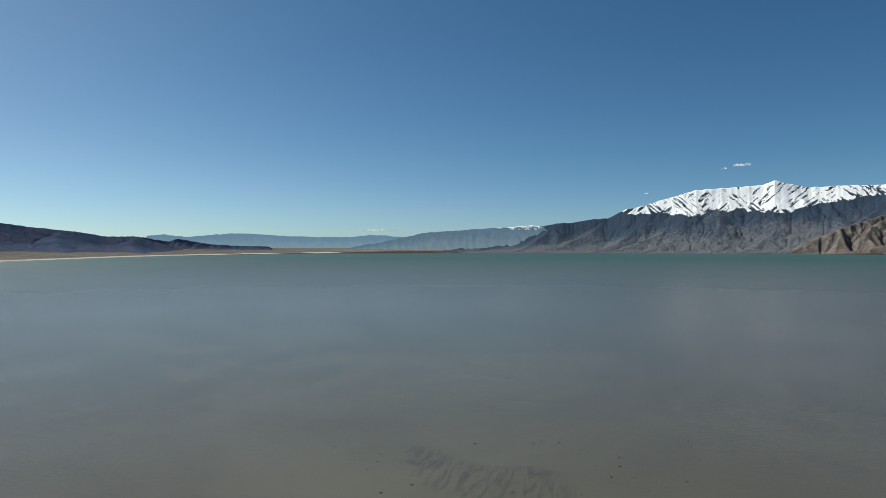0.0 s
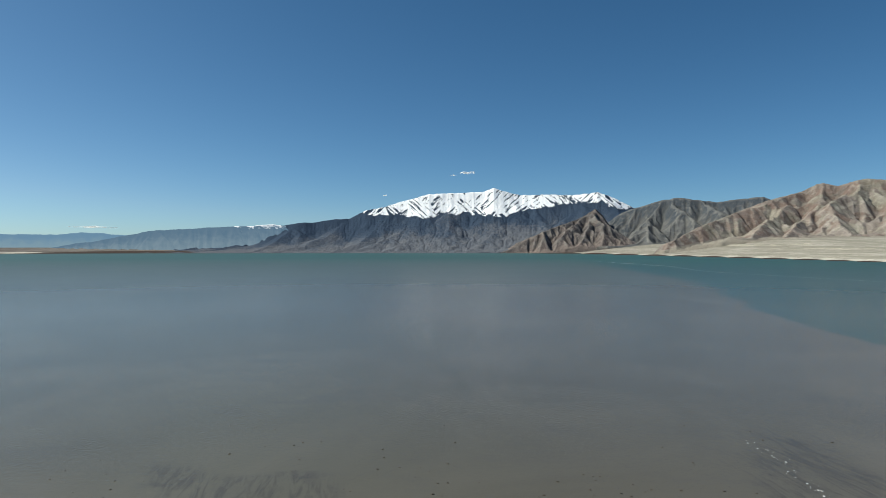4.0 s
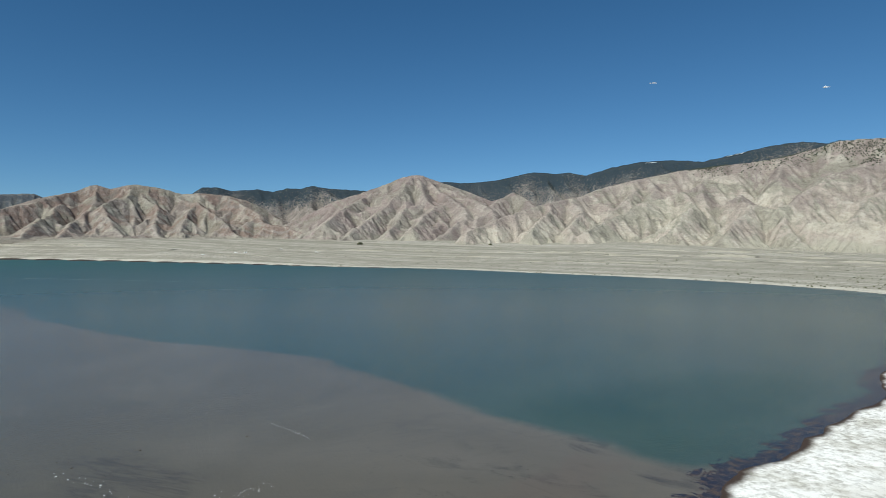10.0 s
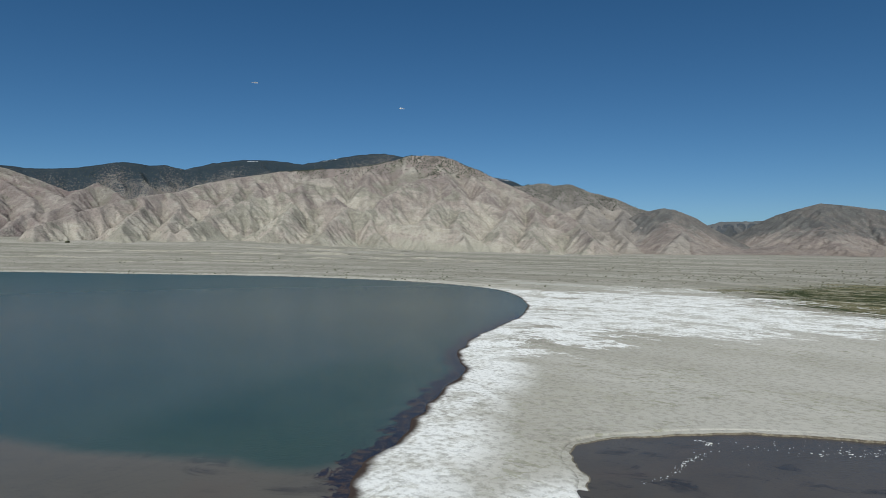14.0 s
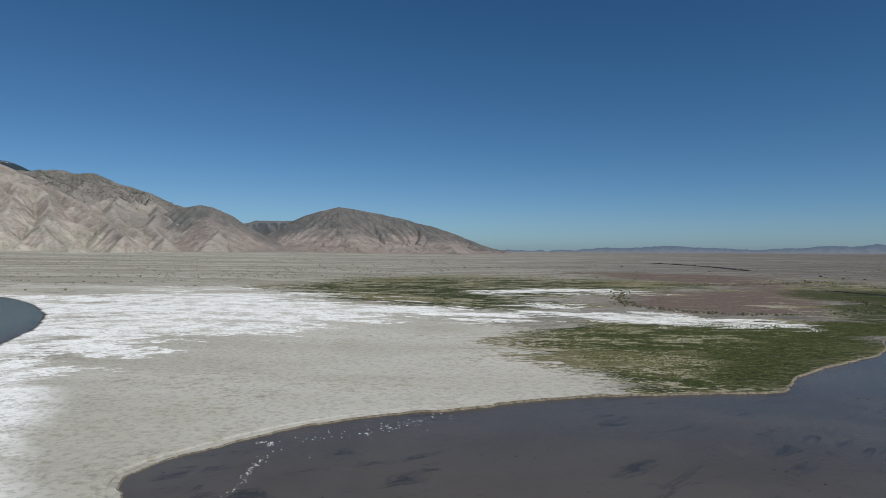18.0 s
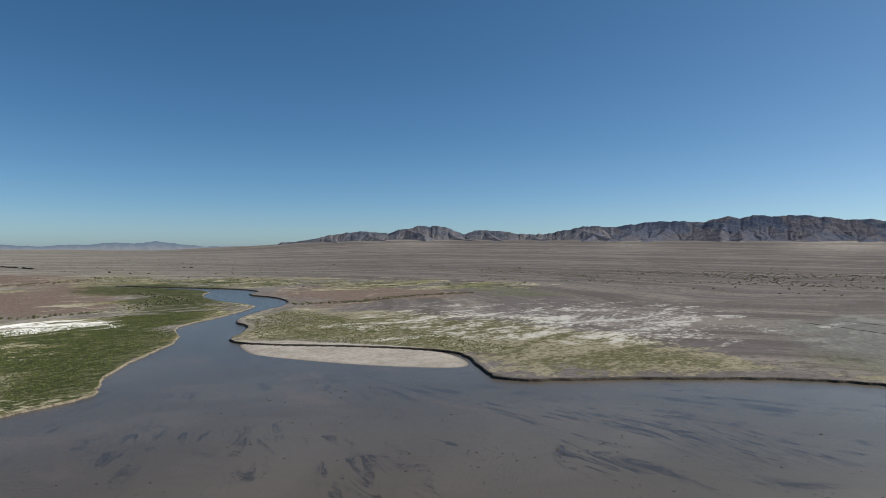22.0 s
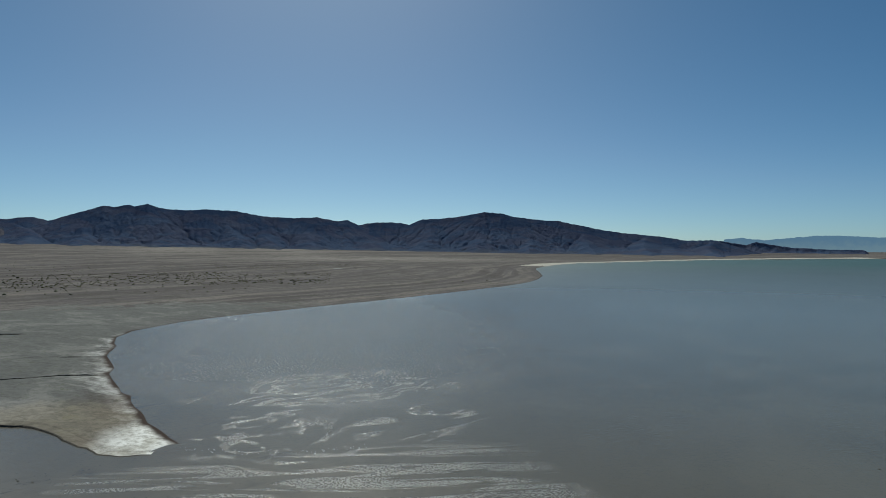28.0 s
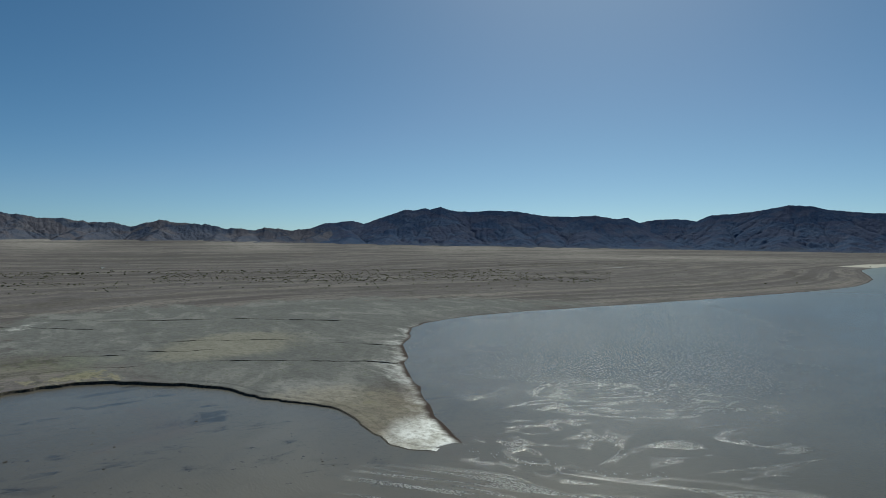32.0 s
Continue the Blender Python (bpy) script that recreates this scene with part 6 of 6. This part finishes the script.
def ledge(line, tall, wide, pace=0.7, face=None):
    """A small worn step in the mud, facing the water."""
    p = rounded(line)
    s_ = np.concatenate([[0], np.cumsum(np.hypot(*np.diff(p, axis=0).T))])
    ss = np.arange(0, s_[-1], pace)
    p = np.stack([np.interp(ss, s_, p[:, 0]), np.interp(ss, s_, p[:, 1])], 1)
    p = jagged(p, 2.0 * pace, 7.0 * pace, 8)
    out = p / np.hypot(p[:, 0], p[:, 1])[:, None]
    z, _ = land(p[:, 0], p[:, 1])
    h = tall * np.clip(fbm(ss / (7 * pace), ss * 0, 21, 4) * 2.4 - 0.5, 0.05, 1.2) * np.clip(np.minimum(ss, ss[-1] - ss) / (6 * pace), 0, 1)
    rows = [(-0.4 * h - 0.1, z - 0.2), (0.0, z + h * 0.8), (0.15, z + h), (wide, z - 0.15)]
    px = np.stack([p[:, 0] + out[:, 0] * o for o, _ in rows])
    py = np.stack([p[:, 1] + out[:, 1] * o for o, _ in rows])
    _, at = land(px, py)
    me = grid_mesh("ledge", px, py, np.stack([q for _, q in rows]), False, at, GROUND)
    me.materials.append(face or DARK_EARTH)
    idx = np.zeros(len(me.polygons), np.int32)
    idx[: len(ss) - 1] = 1
    me.polygons.foreach_set("material_index", idx)
    tagged(new("ledge", me), "pale scarp of an old shore terrace" if face else "dark worn step across the drying mud flat", "ledge", kind="structure")


for line in (
    [(-317, -108), (-310, -80), (-305, -51), (-308, -21), (-295, 4), (-284, 28)],
    [(-233, -47), (-235, -34), (-235, -20), (-232, 2)],
    [(-219, -51), (-212, -42), (-211, -32), (-214, -19)],
    [(-210, -66), (-208, -54), (-209, -45)],
    [(-191, -28), (-191, -16), (-187, 1), (-181, 21), (-176, 32)],
    [(-220, 17), (-214, 27), (-210, 38)],
    [(-190, -55), (-187, -47), (-186, -39)],
    [(-294, -124), (-289, -98), (-276, -71)],
    [(133, -57), (131.5, -61), (129, -65)],
    [(160, -78), (158.5, -82), (157.5, -86)],
):
    ledge(line, 0.30, 2.5)
ledge([(66, -1501), (-34, -1293), (-67, -1172), (-95, -1039)], 2.2, 30)


# ---- far camp ----
def on_slope(az, el, r0=1200, r1=3200):
    r = np.linspace(r0, r1, 200)
    px, py = r * math.sin(radians(az)), r * math.cos(radians(az))
    z, _ = land(px, py)
    k = int(np.argmax(z > EYE + r * math.tan(radians(el))))
    return px[k], py[k], z[k]


def plain_paint(name, colour, rough=0.6):
    m, tree, b = build(name, rough, 0.3)
    n = Nodes(tree)
    n.put(b.inputs["Base Color"], n.mix(n.math("MULTIPLY", n.step(n.noise(1.5, 4), 0.4, 0.8), 0.2), colour, tuple(c * 0.6 for c in colour)))
    return m


SCARP = bank_material("pale_scarp", (0.20, 0.188, 0.155), (0.43, 0.405, 0.35))
# old shore terraces: bearing and rise at both ends, height
for a0, e0, a1, e1, tall in ((45, 0.12, 54, 0.22, 9), (50, -0.1, 62, -0.12, 4), (58, -0.5, 68, -0.62, 3), (66, -0.1, 84, -0.15, 5), (74, -0.6, 92, -0.75, 3.5), (84, -0.25, 100, -0.3, 6), (88, -1.05, 106, -1.15, 3), (96, -0.45, 116, -0.62, 7), (100, 0.05, 118, -0.35, 7), (104, -0.9, 121, -0.95, 5), (108, -1.25, 124, -1.2, 3)):
    track = []
    for k in range(13):
        az = a0 + (a1 - a0) * k / 12
        x, y, _ = on_slope(az, e0 + (e1 - e0) * k / 12 + 0.05 * math.sin(k * 1.9 + a0), 900, 3400)
        track.append((float(x), float(y)))
    ledge(track, tall * 0.75, 24, 5.0, SCARP)


WHITE, GLASS_DARK, RUBBER = plain_paint("white_paint", (0.75, 0.75, 0.73)), plain_paint("dark_window", (0.03, 0.035, 0.04), 0.1), plain_paint("rubber", (0.03, 0.03, 0.03))


def part(name, bm, material, parent, label=""):
    me = bpy.data.meshes.new(name)
    bm.to_mesh(me)
    bm.free()
    me.materials.append(material)
    ob = new(name, me)
    ob.parent = parent
    return tagged(ob, label)


def box(x0, x1, y0, y1, z0, z1, bevel=0.05):
    bm = bmesh.new()
    bmesh.ops.create_cube(bm, size=1, matrix=Matrix.Translation(((x0 + x1) / 2, (y0 + y1) / 2, (z0 + z1) / 2)) @ Matrix.Diagonal((x1 - x0, y1 - y0, z1 - z0, 1)))
    bmesh.ops.bevel(bm, geom=bm.edges[:], offset=bevel, segments=1, affect="EDGES")
    return bm


def wheel(x, y):
    bm = bmesh.new()
    bmesh.ops.create_cone(bm, cap_ends=True, segments=12, radius1=0.4, radius2=0.4, depth=0.25, matrix=Matrix.Translation((x, y, 0.4)) @ Matrix.Rotation(math.pi / 2, 4, "X"))
    return bm


trailer = tagged(new("camping_trailer"), "white camping trailer parked above the shore", "trailer", "trailers on the far shore")
part("body", box(-4.5, 4.5, -1.25, 1.25, 0.6, 3.1, 0.3), WHITE, trailer)
for x in (-3, 0.2, 3):
    part("window", box(x - 0.6, x + 0.6, -1.28, -1.2, 1.7, 2.4), GLASS_DARK, trailer, "dark window")
part("door", box(1.4, 2.1, -1.29, -1.22, 0.7, 2.6), WHITE, trailer)
for x in (-0.6, 0.4):
    for y in (-1.2, 1.2):
        part("wheel", wheel(x, y), RUBBER, trailer)
for k, (az, el) in enumerate(((65.1, -0.34), (65.9, -0.34), (62.4, -0.55), (69.0, -0.05), (72.0, -0.3))):
    x, y, z = on_slope(az, el)
    m = pose(x, y, z - 0.1, 0, 0, -az + 10 * k - 20)
    if k == 0:
        trailer.matrix_basis = m
    else:
        copy_thing(trailer, m)
for az, el, w in ((75.9, 0.42, 9.0), (87.8, 0.42, 6.0)):
    x, y, z = on_slope(az, el)
    copy_thing(bush, pose(0, 0, 0)).matrix_basis = Matrix.Translation((x, y, z - 0.5)) @ Matrix.Diagonal((w, w, w * 0.7, 1))


# ---- small clouds ----
def cloud_material():
    m, tree, b = build("cloud", 1.0, 0.0)
    n = Nodes(tree)
    b.inputs["Base Color"].default_value = (0.95, 0.95, 0.95, 1)
    n.put(b.inputs["Alpha"], n.math("MULTIPLY", n.step(n.noise(0.05, 6, 0.6), 0.36, 0.7), 0.42))
    b.inputs["Subsurface Weight"].default_value = 0.0
    return m


CLOUD = cloud_material()
for az, el, wide, tall in ((25.4, 6.8, 58, 14), (24.3, 6.6, 20, 6), (18.0, 4.73, 18, 6), (102.2, 14.24, 26, 6), (115.2, 12.6, 24, 7), (354.0, 1.62, 120, 9)):
    far_c = 4700
    c = Vector((far_c * math.sin(radians(az)), far_c * math.cos(radians(az)), EYE + far_c * math.tan(radians(el))))
    side = Vector((math.cos(radians(az)), -math.sin(radians(az)), 0))
    bm = bmesh.new()
    for k in range(9):
        o = rng.normal(0, 0.42, 2)
        at = c + side * float(o[0]) * wide + Vector((0, 0, abs(float(o[1])) * tall))
        vs = bmesh.ops.create_icosphere(bm, subdivisions=2, radius=1)["verts"]
        w = wide * rng.uniform(0.2, 0.45)
        for v in vs:
            d = v.co.copy()
            d *= 1 + 0.5 * noise.noise(d * 2.5 + Vector((k, az, 0)))
            v.co = at + Vector((d.x * w, d.y * w, d.z * tall * 0.5))
    me = bpy.data.meshes.new("cloud")
    bm.to_mesh(me)
    bm.free()
    me.materials.append(CLOUD)
    cl = tagged(new("cloud", me), "small thin white cloud over the mountains", "cloud", "small clouds")
    cl.visible_shadow = False
